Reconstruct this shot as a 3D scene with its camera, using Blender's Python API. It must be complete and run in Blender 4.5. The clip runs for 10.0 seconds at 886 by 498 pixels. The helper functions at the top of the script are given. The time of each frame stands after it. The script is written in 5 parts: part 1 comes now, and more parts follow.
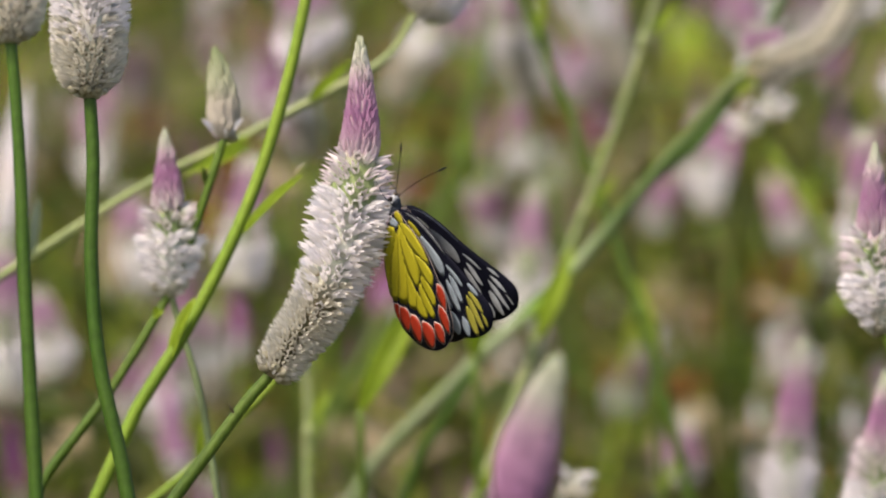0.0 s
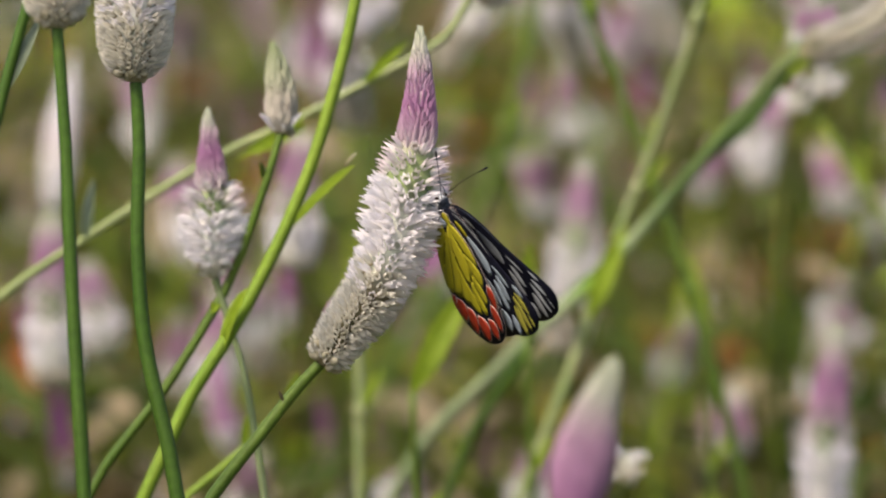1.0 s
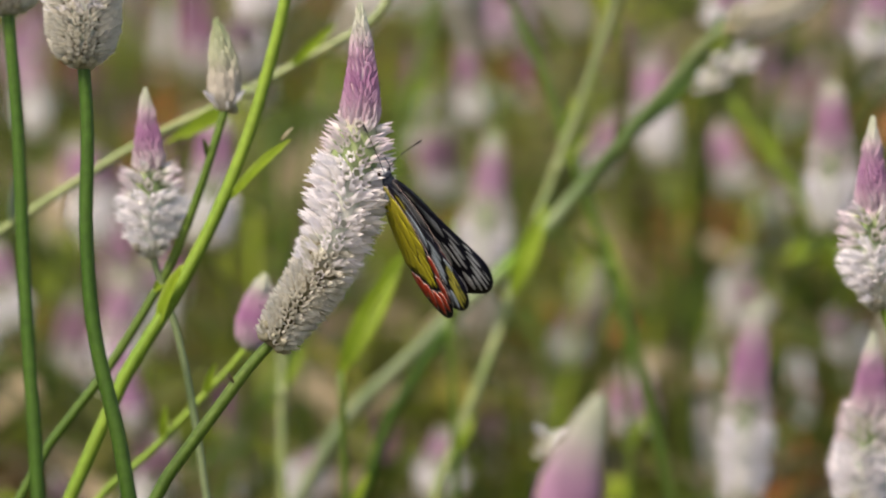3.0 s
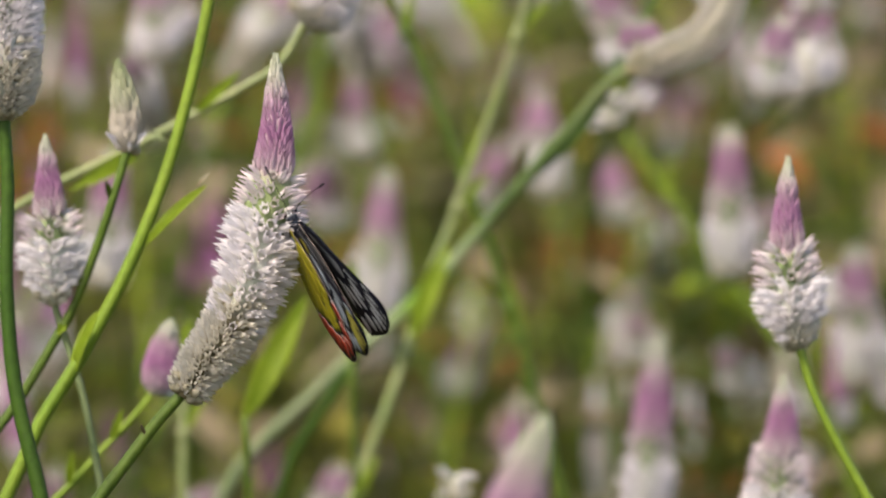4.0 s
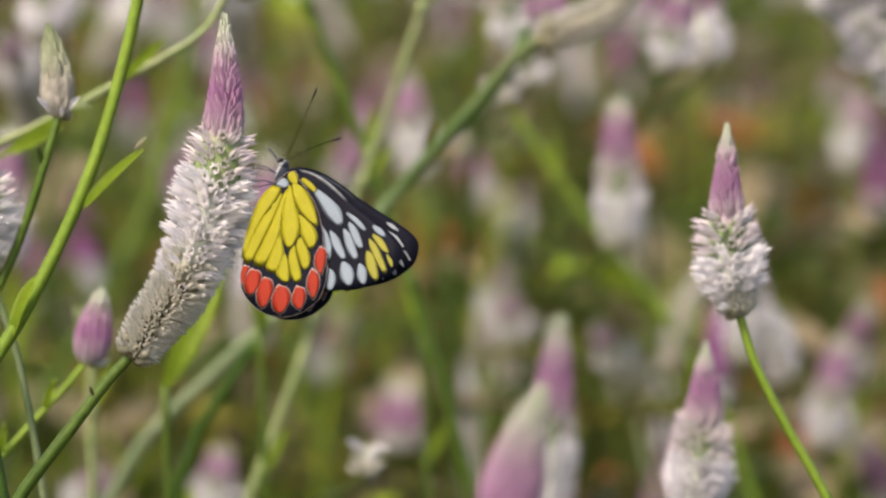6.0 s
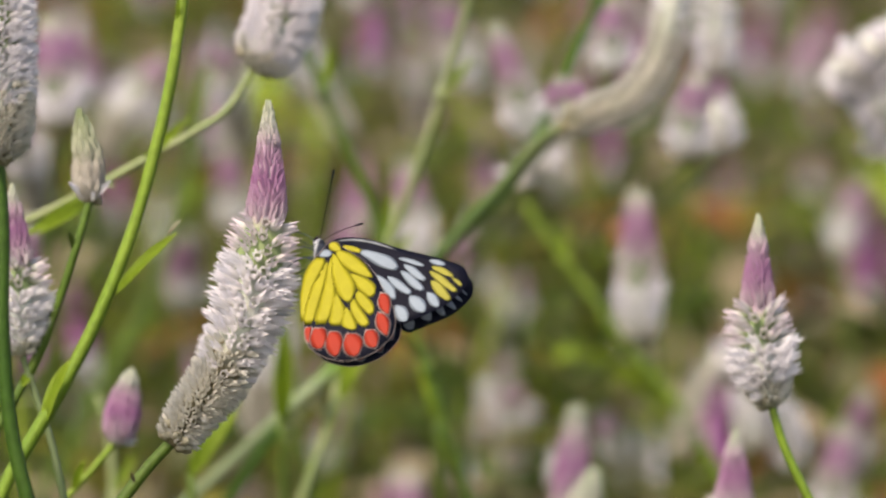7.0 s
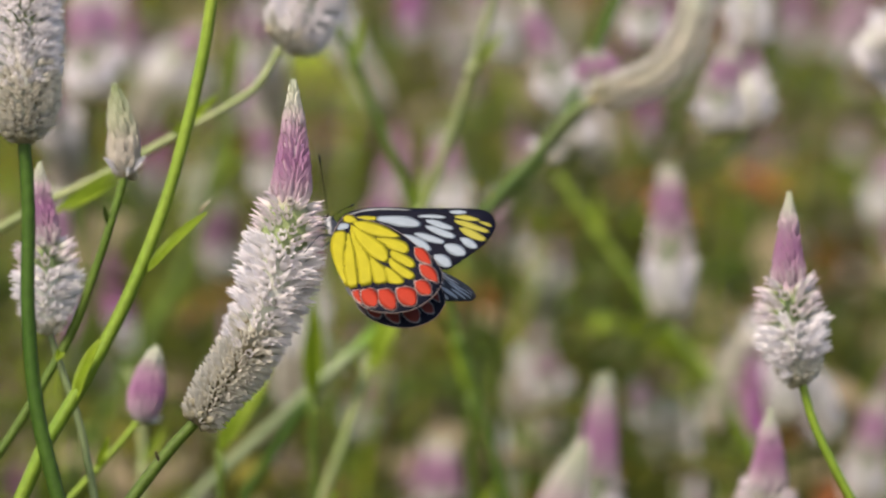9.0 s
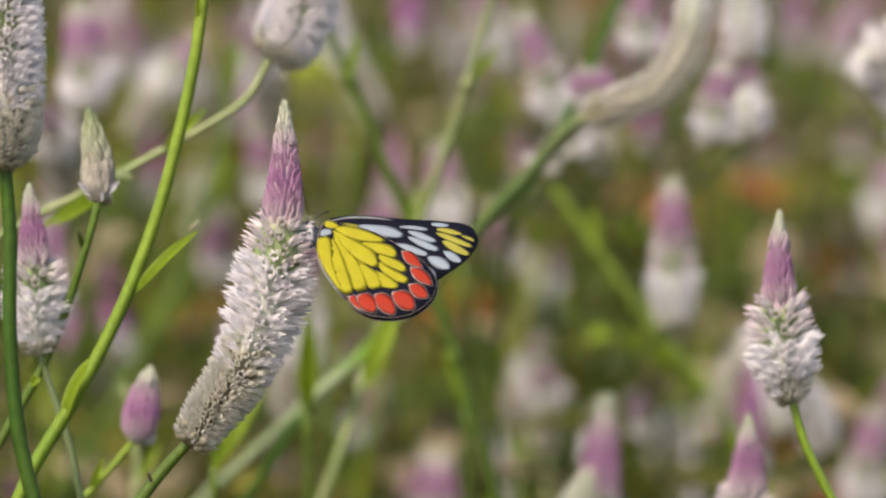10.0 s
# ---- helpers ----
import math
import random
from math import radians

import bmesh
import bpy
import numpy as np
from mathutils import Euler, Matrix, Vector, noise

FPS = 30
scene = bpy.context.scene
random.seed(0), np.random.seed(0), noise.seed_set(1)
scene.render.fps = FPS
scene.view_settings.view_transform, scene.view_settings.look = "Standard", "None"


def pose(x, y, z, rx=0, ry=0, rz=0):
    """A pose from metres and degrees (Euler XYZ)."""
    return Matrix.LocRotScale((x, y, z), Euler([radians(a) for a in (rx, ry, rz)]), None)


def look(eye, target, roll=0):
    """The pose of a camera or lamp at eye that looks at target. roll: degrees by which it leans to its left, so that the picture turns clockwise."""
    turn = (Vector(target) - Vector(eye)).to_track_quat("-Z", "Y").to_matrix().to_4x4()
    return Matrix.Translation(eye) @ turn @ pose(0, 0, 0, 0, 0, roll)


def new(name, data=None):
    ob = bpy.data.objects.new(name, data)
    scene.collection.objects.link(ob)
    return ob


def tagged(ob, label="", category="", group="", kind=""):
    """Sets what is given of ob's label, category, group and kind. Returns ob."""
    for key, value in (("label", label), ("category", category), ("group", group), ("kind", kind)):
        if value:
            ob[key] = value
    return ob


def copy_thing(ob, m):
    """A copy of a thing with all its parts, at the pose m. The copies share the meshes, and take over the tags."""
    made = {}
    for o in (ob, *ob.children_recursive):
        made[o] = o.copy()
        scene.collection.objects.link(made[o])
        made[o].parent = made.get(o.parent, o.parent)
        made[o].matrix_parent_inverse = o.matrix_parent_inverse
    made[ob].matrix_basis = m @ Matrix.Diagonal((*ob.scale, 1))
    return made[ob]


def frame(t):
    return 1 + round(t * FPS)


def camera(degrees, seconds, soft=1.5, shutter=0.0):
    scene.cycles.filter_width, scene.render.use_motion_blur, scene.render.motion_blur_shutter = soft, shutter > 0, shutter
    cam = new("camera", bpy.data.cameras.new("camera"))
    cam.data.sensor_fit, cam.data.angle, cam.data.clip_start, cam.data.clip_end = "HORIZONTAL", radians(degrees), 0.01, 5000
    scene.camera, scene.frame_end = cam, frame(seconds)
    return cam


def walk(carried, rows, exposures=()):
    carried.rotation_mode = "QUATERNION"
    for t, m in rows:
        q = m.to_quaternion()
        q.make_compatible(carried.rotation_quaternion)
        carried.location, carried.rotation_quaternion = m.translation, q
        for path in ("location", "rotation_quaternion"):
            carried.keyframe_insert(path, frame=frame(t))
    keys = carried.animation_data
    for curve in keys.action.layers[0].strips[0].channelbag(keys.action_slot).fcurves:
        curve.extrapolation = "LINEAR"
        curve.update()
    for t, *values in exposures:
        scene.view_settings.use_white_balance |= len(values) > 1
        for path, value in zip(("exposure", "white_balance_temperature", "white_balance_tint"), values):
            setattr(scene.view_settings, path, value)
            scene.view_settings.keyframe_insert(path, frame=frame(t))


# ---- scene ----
# Celosia field with a perched butterfly, filmed from about a metre and a half with a long lens.

PATH = [
    (0, look((0.06497, -1.57881, 1.00423), (0.03333, -0.02087, 0.74298))),
    (0.3, look((0.06386, -1.57674, 1.00866), (0.03212, -0.01833, 0.75026))),
    (0.5, look((0.06311, -1.57536, 1.01162), (0.02776, -0.01731, 0.75155))),
    (0.6, look((0.06245, -1.57479, 1.01245), (0.02605, -0.01744, 0.74832))),
    (0.9, look((0.06048, -1.57306, 1.01496), (0.02301, -0.01764, 0.73989))),
    (1, look((0.05982, -1.57249, 1.01579), (0.01932, -0.01732, 0.73972))),
    (1.2, look((0.05603, -1.57158, 1.01607), (0.02140, -0.01722, 0.73467))),
    (1.5, look((0.05033, -1.57023, 1.01649), (0.02723, -0.01564, 0.73514))),
    (1.8, look((0.04755, -1.56880, 1.01728), (0.03654, -0.01394, 0.73672))),
    (2, look((0.04569, -1.56785, 1.01781), (0.03970, -0.01297, 0.73723))),
    (2.2, look((0.04424, -1.56709, 1.01729), (0.04311, -0.01277, 0.73353))),
    (3.3, look((0.02828, -1.56300, 1.01381), (0.03045, -0.00751, 0.73654))),
    (3.5, look((0.02897, -1.56198, 1.01471), (0.03326, -0.00605, 0.74000))),
    (3.9, look((0.01734, -1.55889, 1.02257), (0.04893, -0.00406, 0.74338))),
    (4, look((0.01443, -1.55811, 1.02453), (0.05408, -0.00361, 0.74460))),
    (4.2, look((0.00866, -1.55727, 1.02447), (0.05639, -0.00334, 0.74260))),
    (4.5, look((0.00000, -1.55600, 1.02437), (0.05745, -0.00328, 0.73768))),
    (4.8, look((-0.00562, -1.55512, 1.02207), (0.06120, -0.00282, 0.73515))),
    (5, look((-0.00936, -1.55454, 1.02054), (0.06339, -0.00207, 0.73597))),
    (5.2, look((-0.01028, -1.55412, 1.01808), (0.07462, -0.00054, 0.74310))),
    (6.3, look((-0.04642, -1.55142, 1.00669), (0.06422, 0.00076, 0.73298))),
    (6.5, look((-0.04948, -1.55054, 1.00682), (0.06882, 0.00229, 0.74011))),
    (6.8, look((-0.05805, -1.55055, 1.00678), (0.06535, 0.00395, 0.75236))),
    (7, look((-0.06376, -1.55055, 1.00675), (0.05660, 0.00458, 0.75474))),
    (7.3, look((-0.06125, -1.55056, 1.00669), (0.05804, 0.00497, 0.75670))),
    (7.5, look((-0.05958, -1.55057, 1.00665), (0.05852, 0.00507, 0.75672))),
    (7.8, look((-0.05594, -1.54965, 1.01185), (0.06443, 0.00533, 0.75897))),
    (8, look((-0.05351, -1.54904, 1.01531), (0.06650, 0.00571, 0.76080))),
    (8.3, look((-0.04814, -1.54906, 1.01522), (0.06355, 0.00415, 0.74785))),
    (8.5, look((-0.04456, -1.54907, 1.01516), (0.05860, 0.00471, 0.74767))),
    (8.8, look((-0.05212, -1.54932, 1.01372), (0.05290, 0.00444, 0.74688))),
    (9, look((-0.05716, -1.54949, 1.01276), (0.05036, 0.00472, 0.74954))),
    (9.3, look((-0.06051, -1.54936, 1.01352), (0.04985, 0.00520, 0.75356))),
    (9.5, look((-0.06274, -1.54927, 1.01403), (0.04728, 0.00662, 0.76196))),
    (9.8, look((-0.05727, -1.54869, 1.01731), (0.05587, 0.00584, 0.75838))),
    (10, look((-0.05363, -1.54830, 1.01949), (0.05245, 0.00572, 0.75461))),
]
cam = camera(8.0, 10.0, soft=2.2)
cam.data.dof.use_dof = True
cam.data.dof.focus_distance = 1.59
cam.data.dof.aperture_fstop = 14.0
walk(cam, PATH, [(0.0, 0.54, 7300, 18), (4.5, 0.51, 7300, 18), (10.0, 0.45, 7300, 18)])

# ---- light ----
world = bpy.data.worlds.new("sky")
scene.world = world
world.use_nodes = True
wn = world.node_tree.nodes
sky = wn.new("ShaderNodeTexSky")
sky.sky_type = "NISHITA"
sky.sun_disc = False
sky.sun_elevation = radians(52)
sky.sun_rotation = radians(215)
sky.dust_density = 2.5
wn["Background"].inputs["Strength"].default_value = 0.15
world.node_tree.links.new(sky.outputs[0], wn["Background"].inputs["Color"])
sun = new("sun", bpy.data.lights.new("sun", "SUN"))
sun.data.energy = 3.5
sun.data.angle = radians(18)
sun.data.color = (1.0, 0.95, 0.87)
sun.matrix_world = look((-0.75, -0.75, 1.6), (0, 0, 0))


# ---- materials ----
def material(name, rough=0.6, gloss=0.22):
    m = bpy.data.materials.new(name)
    m.use_nodes = True
    m.node_tree.nodes["Principled BSDF"].inputs["Roughness"].default_value = rough
    m.node_tree.nodes["Principled BSDF"].inputs["Specular IOR Level"].default_value = gloss
    return m, m.node_tree.nodes, m.node_tree.links


def ramp(nodes, stops):
    r = nodes.new("ShaderNodeValToRGB")
    el = r.color_ramp.elements
    while len(el) < len(stops):
        el.new(0.5)
    for e, (p, c) in zip(el, stops):
        e.position, e.color = p, (*c, 1)
    return r


def mix(nodes, links, fac, a, b, kind="MIX"):
    n = nodes.new("ShaderNodeMix")
    n.data_type, n.blend_type = "RGBA", kind
    for value, socket in ((fac, n.inputs[0]), (a, n.inputs[6]), (b, n.inputs[7])):
        if isinstance(value, (int, float)):
            socket.default_value = value
        elif isinstance(value, tuple):
            socket.default_value = (*value, 1)
        else:
            links.new(value, socket)
    return n.outputs[2]


def tissue(name, stops, rough=0.7, thin=0.3, grain=900.0, amount=0.25, bump=0.2, attribute="along", islands=True, low=0.74):
    """Plant tissue: a colour that runs along each piece, mottled at two scales, with some light passing through."""
    m, nodes, links = material(name, rough)
    bsdf = nodes["Principled BSDF"]
    at = nodes.new("ShaderNodeAttribute")
    at.attribute_name = attribute
    base = ramp(nodes, stops)
    links.new(at.outputs["Fac"], base.inputs[0])
    tc = nodes.new("ShaderNodeTexCoord")
    fine, broad = nodes.new("ShaderNodeTexNoise"), nodes.new("ShaderNodeTexNoise")
    fine.inputs["Scale"].default_value, broad.inputs["Scale"].default_value = grain, grain / 9
    fine.inputs["Detail"].default_value = 4
    links.new(tc.outputs["Object"], fine.inputs["Vector"])
    links.new(tc.outputs["Object"], broad.inputs["Vector"])
    dark = ramp(nodes, [(0.3, (1 - amount,) * 3), (0.7, (1, 1, 1))])
    links.new(fine.outputs["Fac"], dark.inputs[0])
    tint = ramp(nodes, [(0.3, (1 - amount, 1 - 0.6 * amount, 1 - amount)), (0.7, (1, 1, 1))])
    links.new(broad.outputs["Fac"], tint.inputs[0])
    c = mix(nodes, links, 1.0, base.outputs[0], dark.outputs[0], "MULTIPLY")
    c = mix(nodes, links, 1.0, c, tint.outputs[0], "MULTIPLY")
    if islands:
        geo, info = nodes.new("ShaderNodeNewGeometry"), nodes.new("ShaderNodeObjectInfo")
        add = nodes.new("ShaderNodeMath")
        links.new(geo.outputs["Random Per Island"], add.inputs[0])
        links.new(info.outputs["Random"], add.inputs[1])
        vary = ramp(nodes, [(0.0, (low, low + 0.015, low)), (1.0, (1, 1, 1))])
        half = nodes.new("ShaderNodeMath")
        half.operation = "MULTIPLY"
        half.inputs[1].default_value = 0.5
        links.new(add.outputs[0], half.inputs[0])
        links.new(half.outputs[0], vary.inputs[0])
        c = mix(nodes, links, 1.0, c, vary.outputs[0], "MULTIPLY")
    links.new(c, bsdf.inputs["Base Color"])
    bp = nodes.new("ShaderNodeBump")
    bp.inputs["Strength"].default_value, bp.inputs["Distance"].default_value = bump, 0.0004
    links.new(fine.outputs["Fac"], bp.inputs["Height"])
    links.new(bp.outputs[0], bsdf.inputs["Normal"])
    if thin:
        tr, sh = nodes.new("ShaderNodeBsdfTranslucent"), nodes.new("ShaderNodeMixShader")
        links.new(c, tr.inputs["Color"])
        sh.inputs[0].default_value = thin
        links.new(bsdf.outputs[0], sh.inputs[1])
        links.new(tr.outputs[0], sh.inputs[2])
        links.new(sh.outputs[0], nodes["Material Output"].inputs["Surface"])
    return m


GREEN_TIP = tissue("pale_green_bracts", [(0.0, (0.40, 0.47, 0.25)), (0.35, (0.50, 0.52, 0.36)), (0.65, (0.58, 0.53, 0.45)), (1.0, (0.68, 0.61, 0.54))], attribute="height", amount=0.12, low=0.86)
PINK = tissue("pink_bracts", [(0.0, (0.66, 0.70, 0.52)), (0.20, (0.69, 0.68, 0.60)), (0.40, (0.64, 0.42, 0.56)), (0.62, (0.57, 0.28, 0.50)), (0.85, (0.62, 0.41, 0.54)), (1.0, (0.76, 0.66, 0.68))], attribute="height", thin=0.35, amount=0.1, low=0.84)
MAGENTA = tissue("deep_mauve_bracts", [(0.0, (0.52, 0.21, 0.45)), (1.0, (0.46, 0.15, 0.40))], thin=0.3, amount=0.15)
BLUSH = tissue("blush_tepals", [(0.0, (0.17, 0.24, 0.09)), (0.25, (0.34, 0.40, 0.21)), (0.5, (0.82, 0.79, 0.76)), (1.0, (0.86, 0.70, 0.80))], rough=0.85, thin=0.35, amount=0.06, low=0.86)
WHITE = tissue("white_tepals", [(0.0, (0.76, 0.78, 0.66)), (0.22, (0.92, 0.90, 0.90)), (1.0, (0.94, 0.90, 0.94))], rough=0.85, amount=0.04, thin=0.5, low=0.92)
CREAM = tissue("dry_cream_tepals", [(0.0, (0.26, 0.20, 0.11)), (0.15, (0.50, 0.43, 0.30)), (0.34, (0.84, 0.80, 0.72)), (1.0, (0.90, 0.86, 0.79))], rough=0.85, amount=0.08, thin=0.45, low=0.8)
TAN = tissue("tan_papery_tepals", [(0.0, (0.30, 0.22, 0.12)), (0.4, (0.62, 0.52, 0.38)), (1.0, (0.78, 0.70, 0.56))])
CORE_PALE = tissue("pale_spike_core", [(0.0, (0.48, 0.40, 0.28)), (0.4, (0.66, 0.61, 0.52)), (1.0, (0.72, 0.72, 0.62))], thin=0, islands=False)
CORE = tissue("spike_core", [(0.0, (0.20, 0.16, 0.09)), (0.36, (0.24, 0.21, 0.13)), (0.43, (0.66, 0.63, 0.56)), (0.58, (0.74, 0.74, 0.66)), (0.64, (0.26, 0.32, 0.15)), (0.72, (0.26, 0.33, 0.14)), (0.77, (0.58, 0.41, 0.51)), (0.90, (0.60, 0.43, 0.53)), (1.0, (0.68, 0.68, 0.54))], thin=0, islands=False)
CORE_SHORT = tissue("short_spike_core", [(0.0, (0.42, 0.37, 0.26)), (0.12, (0.80, 0.78, 0.74)), (0.40, (0.86, 0.84, 0.80)), (0.46, (0.28, 0.35, 0.17)), (0.56, (0.26, 0.33, 0.15)), (0.62, (0.58, 0.41, 0.51)), (0.84, (0.60, 0.43, 0.53)), (1.0, (0.68, 0.68, 0.54))], thin=0, islands=False)
LEAF_SILVER = tissue("silvery_leaf", [(0.0, (0.34, 0.42, 0.28)), (1.0, (0.50, 0.56, 0.46))], 0.5, 0.4, 350, 0.2, 0.3)
STEM_DARK = tissue("dark_green_stem", [(0.0, (0.045, 0.10, 0.012)), (1.0, (0.06, 0.13, 0.016))], 0.5, 0, 500, 0.3, 0.3, islands=False)
STEM_LIME = tissue("lime_green_stem", [(0.0, (0.17, 0.27, 0.03)), (1.0, (0.24, 0.34, 0.04))], 0.4, 0, 500, 0.25, 0.3, islands=False)
STEM_GREEN = tissue("green_stem", [(0.0, (0.08, 0.14, 0.02)), (1.0, (0.12, 0.19, 0.03))], 0.45, 0, 500, 0.3, 0.3, islands=False)
STEM_PALE = tissue("pale_straw_green_stem", [(0.0, (0.26, 0.31, 0.12)), (1.0, (0.33, 0.37, 0.18))], 0.5, 0, 500, 0.3, 0.3, islands=False)
STEM_BLUE = tissue("bluish_green_stem", [(0.0, (0.16, 0.21, 0.10)), (1.0, (0.20, 0.25, 0.12))], 0.45, 0, 500, 0.3, 0.3, islands=False)
STEM_JOINTED = tissue("jointed_grey_green_stem", [(0.0, (0.20, 0.27, 0.12)), (0.2, (0.32, 0.38, 0.22)), (0.45, (0.33, 0.39, 0.23)), (0.49, (0.16, 0.30, 0.04)), (0.53, (0.16, 0.30, 0.04)), (0.57, (0.33, 0.39, 0.22)), (0.66, (0.11, 0.18, 0.06)), (0.78, (0.15, 0.23, 0.08)), (0.92, (0.22, 0.26, 0.12)), (1.0, (0.40, 0.33, 0.20))], 0.5, 0, 500, 0.3, 0.3, islands=False)
LEAF_LIME = tissue("lime_leaf", [(0.0, (0.36, 0.50, 0.035)), (1.0, (0.46, 0.60, 0.06))], 0.45, 0.25, 350, 0.25, 0.4)
LEAF_GREEN = tissue("green_leaf", [(0.0, (0.070, 0.110, 0.018)), (1.0, (0.115, 0.165, 0.028))], 0.5, 0.35, 300, 0.35, 0.4)
LEAF_OLIVE = tissue("olive_leaf", [(0.0, (0.120, 0.130, 0.024)), (1.0, (0.180, 0.182, 0.038))], 0.5, 0.35, 300, 0.35, 0.4)
LEAF_YELLOW = tissue("yellowing_leaf", [(0.0, (0.34, 0.32, 0.05)), (1.0, (0.42, 0.33, 0.06))], 0.5, 0.35, 300, 0.35, 0.4)
LEAF_RUST = tissue("rusty_leaf", [(0.0, (0.38, 0.12, 0.035)), (1.0, (0.50, 0.17, 0.05))], 0.6, 0.35, 300, 0.4, 0.4)
HUSK = tissue("straw_husk", [(0.0, (0.30, 0.23, 0.14)), (1.0, (0.40, 0.32, 0.21))], 0.6, 0.2)


def soil():
    m, nodes, links = material("dry_soil", 0.95)
    tc = nodes.new("ShaderNodeTexCoord")
    a, b = nodes.new("ShaderNodeTexNoise"), nodes.new("ShaderNodeTexNoise")
    a.inputs["Scale"].default_value, b.inputs["Scale"].default_value = 2.2, 60
    a.inputs["Detail"].default_value = b.inputs["Detail"].default_value = 6
    for n in (a, b):
        links.new(tc.outputs["Object"], n.inputs["Vector"])
    r = ramp(nodes, [(0.3, (0.07, 0.075, 0.03)), (0.55, (0.13, 0.10, 0.06)), (0.75, (0.17, 0.13, 0.08))])
    g = ramp(nodes, [(0.3, (0.55, 0.55, 0.55)), (0.7, (1, 1, 1))])
    links.new(a.outputs["Fac"], r.inputs[0])
    links.new(b.outputs["Fac"], g.inputs[0])
    links.new(mix(nodes, links, 1.0, r.outputs[0], g.outputs[0], "MULTIPLY"), nodes["Principled BSDF"].inputs["Base Color"])
    bp = nodes.new("ShaderNodeBump")
    bp.inputs["Distance"].default_value = 0.02
    links.new(b.outputs["Fac"], bp.inputs["Height"])
    links.new(bp.outputs[0], nodes["Principled BSDF"].inputs["Normal"])
    return m


SOIL = soil()


# ---- mesh helpers ----
def mesh_of(name, bm, *materials):
    me = bpy.data.meshes.new(name)
    bm.to_mesh(me)
    bm.free()
    for m in materials:
        me.materials.append(m)
    return me


def part(name, bm, materials, parent=None, label=""):
    """A bmesh, or a mesh that is shared, as one object under a thing or a part."""
    if isinstance(bm, bmesh.types.BMesh):
        bm = mesh_of(name, bm, *(materials if isinstance(materials, tuple) else (materials,)))
    ob = new(name, bm)
    ob.parent = parent
    return tagged(ob, label)


def smooth(points, per=8):
    """A smooth line through the points that does not swing out between uneven ones."""
    p = [Vector(q) for q in points]
    if len(p) < 3:
        return [p[0].lerp(p[-1], i / per) for i in range(per + 1)]
    gaps = [max((b - a).length, 1e-6) for a, b in zip(p, p[1:])]
    slopes = [(b - a) / g for a, b, g in zip(p, p[1:], gaps)]
    tangents = [slopes[0]] + [(s * h + r * g) / (g + h) for s, r, g, h in zip(slopes, slopes[1:], gaps, gaps[1:])] + [slopes[-1]]
    out = []
    for a, b, g, u, v in zip(p, p[1:], gaps, tangents, tangents[1:]):
        for i in range(per):
            t = i / per
            out.append(a * (2 * t ** 3 - 3 * t * t + 1) + u * g * (t ** 3 - 2 * t * t + t) + b * (3 * t * t - 2 * t ** 3) + v * g * (t ** 3 - t * t))
    return out + [p[-1]]


def frames(line):
    """Position, along, side and face for each point of a line, twisting as little as it can."""
    out, side = [], None
    for i, p in enumerate(line):
        t = (line[min(i + 1, len(line) - 1)] - line[max(i - 1, 0)]).normalized()
        if side is None:
            side = t.orthogonal()
        side = (side - t * side.dot(t)).normalized()
        out.append((p, t, side, t.cross(side)))
    return out


def add_tube(bm, line, radius, sides=8, mat=0, ridge=0.0):
    """A tube along a line. radius: a number or a function of 0 to 1; ridge: how far its ribs stand out."""
    lay = bm.verts.layers.float.get("along") or bm.verts.layers.float.new("along")
    rings = []
    for i, (p, t, a, b) in enumerate(frames(line)):
        f = i / (len(line) - 1)
        r = radius(f) if callable(radius) else radius
        ring = []
        for k in range(sides):
            w = 2 * math.pi * k / sides
            rr = r * (1 + ridge * (1 if k % 2 else -1))
            v = bm.verts.new(p + (a * math.cos(w) + b * math.sin(w)) * rr)
            v[lay] = f
            ring.append(v)
        rings.append(ring)
    for u, v in zip(rings, rings[1:]):
        for k in range(sides):
            fc = bm.faces.new((u[k], u[(k + 1) % sides], v[(k + 1) % sides], v[k]))
            fc.smooth, fc.material_index = True, mat
    for ring, back in ((rings[0], True), (rings[-1], False)):
        fc = bm.faces.new(ring[::-1] if back else ring)
        fc.material_index = mat
    return bm


def tube(line, radius, sides=8, ridge=0.0):
    return add_tube(bmesh.new(), line, radius, sides, 0, ridge)


def blade(length, width, curl=0.25, fold=0.2, steps=8, thick=0.0003, wave=0.0):
    """A pointed leaf from the origin along +z, its upper face to +y, folded at its midrib, with a real thickness."""
    bm = bmesh.new()
    lay = bm.verts.layers.float.new("along")
    rows = []
    for i in range(steps + 1):
        f = i / steps
        w = width * (math.sin(math.pi * min(1, f * 0.92 + 0.05)) ** 0.8) * (1 - 0.25 * f) if i < steps else 0.0004
        y, z = -curl * length * f * f, length * f * (1 - 0.15 * curl * f)
        row = []
        for s in (-1, -0.5, 0, 0.5, 1):
            v = bm.verts.new((s * w / 2, y + abs(s) * fold * w + wave * width * math.sin(7 * f + 2 * s), z))
            v[lay] = f
            row.append(v)
        rows.append(row)
    for a, b in zip(rows, rows[1:]):
        for k in range(4):
            bm.faces.new((a[k], a[k + 1], b[k + 1], b[k])).smooth = True
    bmesh.ops.solidify(bm, geom=bm.faces[:], thickness=thick)
    return bm


def aim(p, along, face):
    """The pose at p with +z along one way and +y as near as can be to another."""
    z = Vector(along).normalized()
    y = Vector(face) - z * Vector(face).dot(z)
    y = y.normalized() if y.length > 1e-6 else z.orthogonal()
    x = y.cross(z)
    m = Matrix((x, y, z)).transposed().to_4x4()
    m.translation = p
    return m


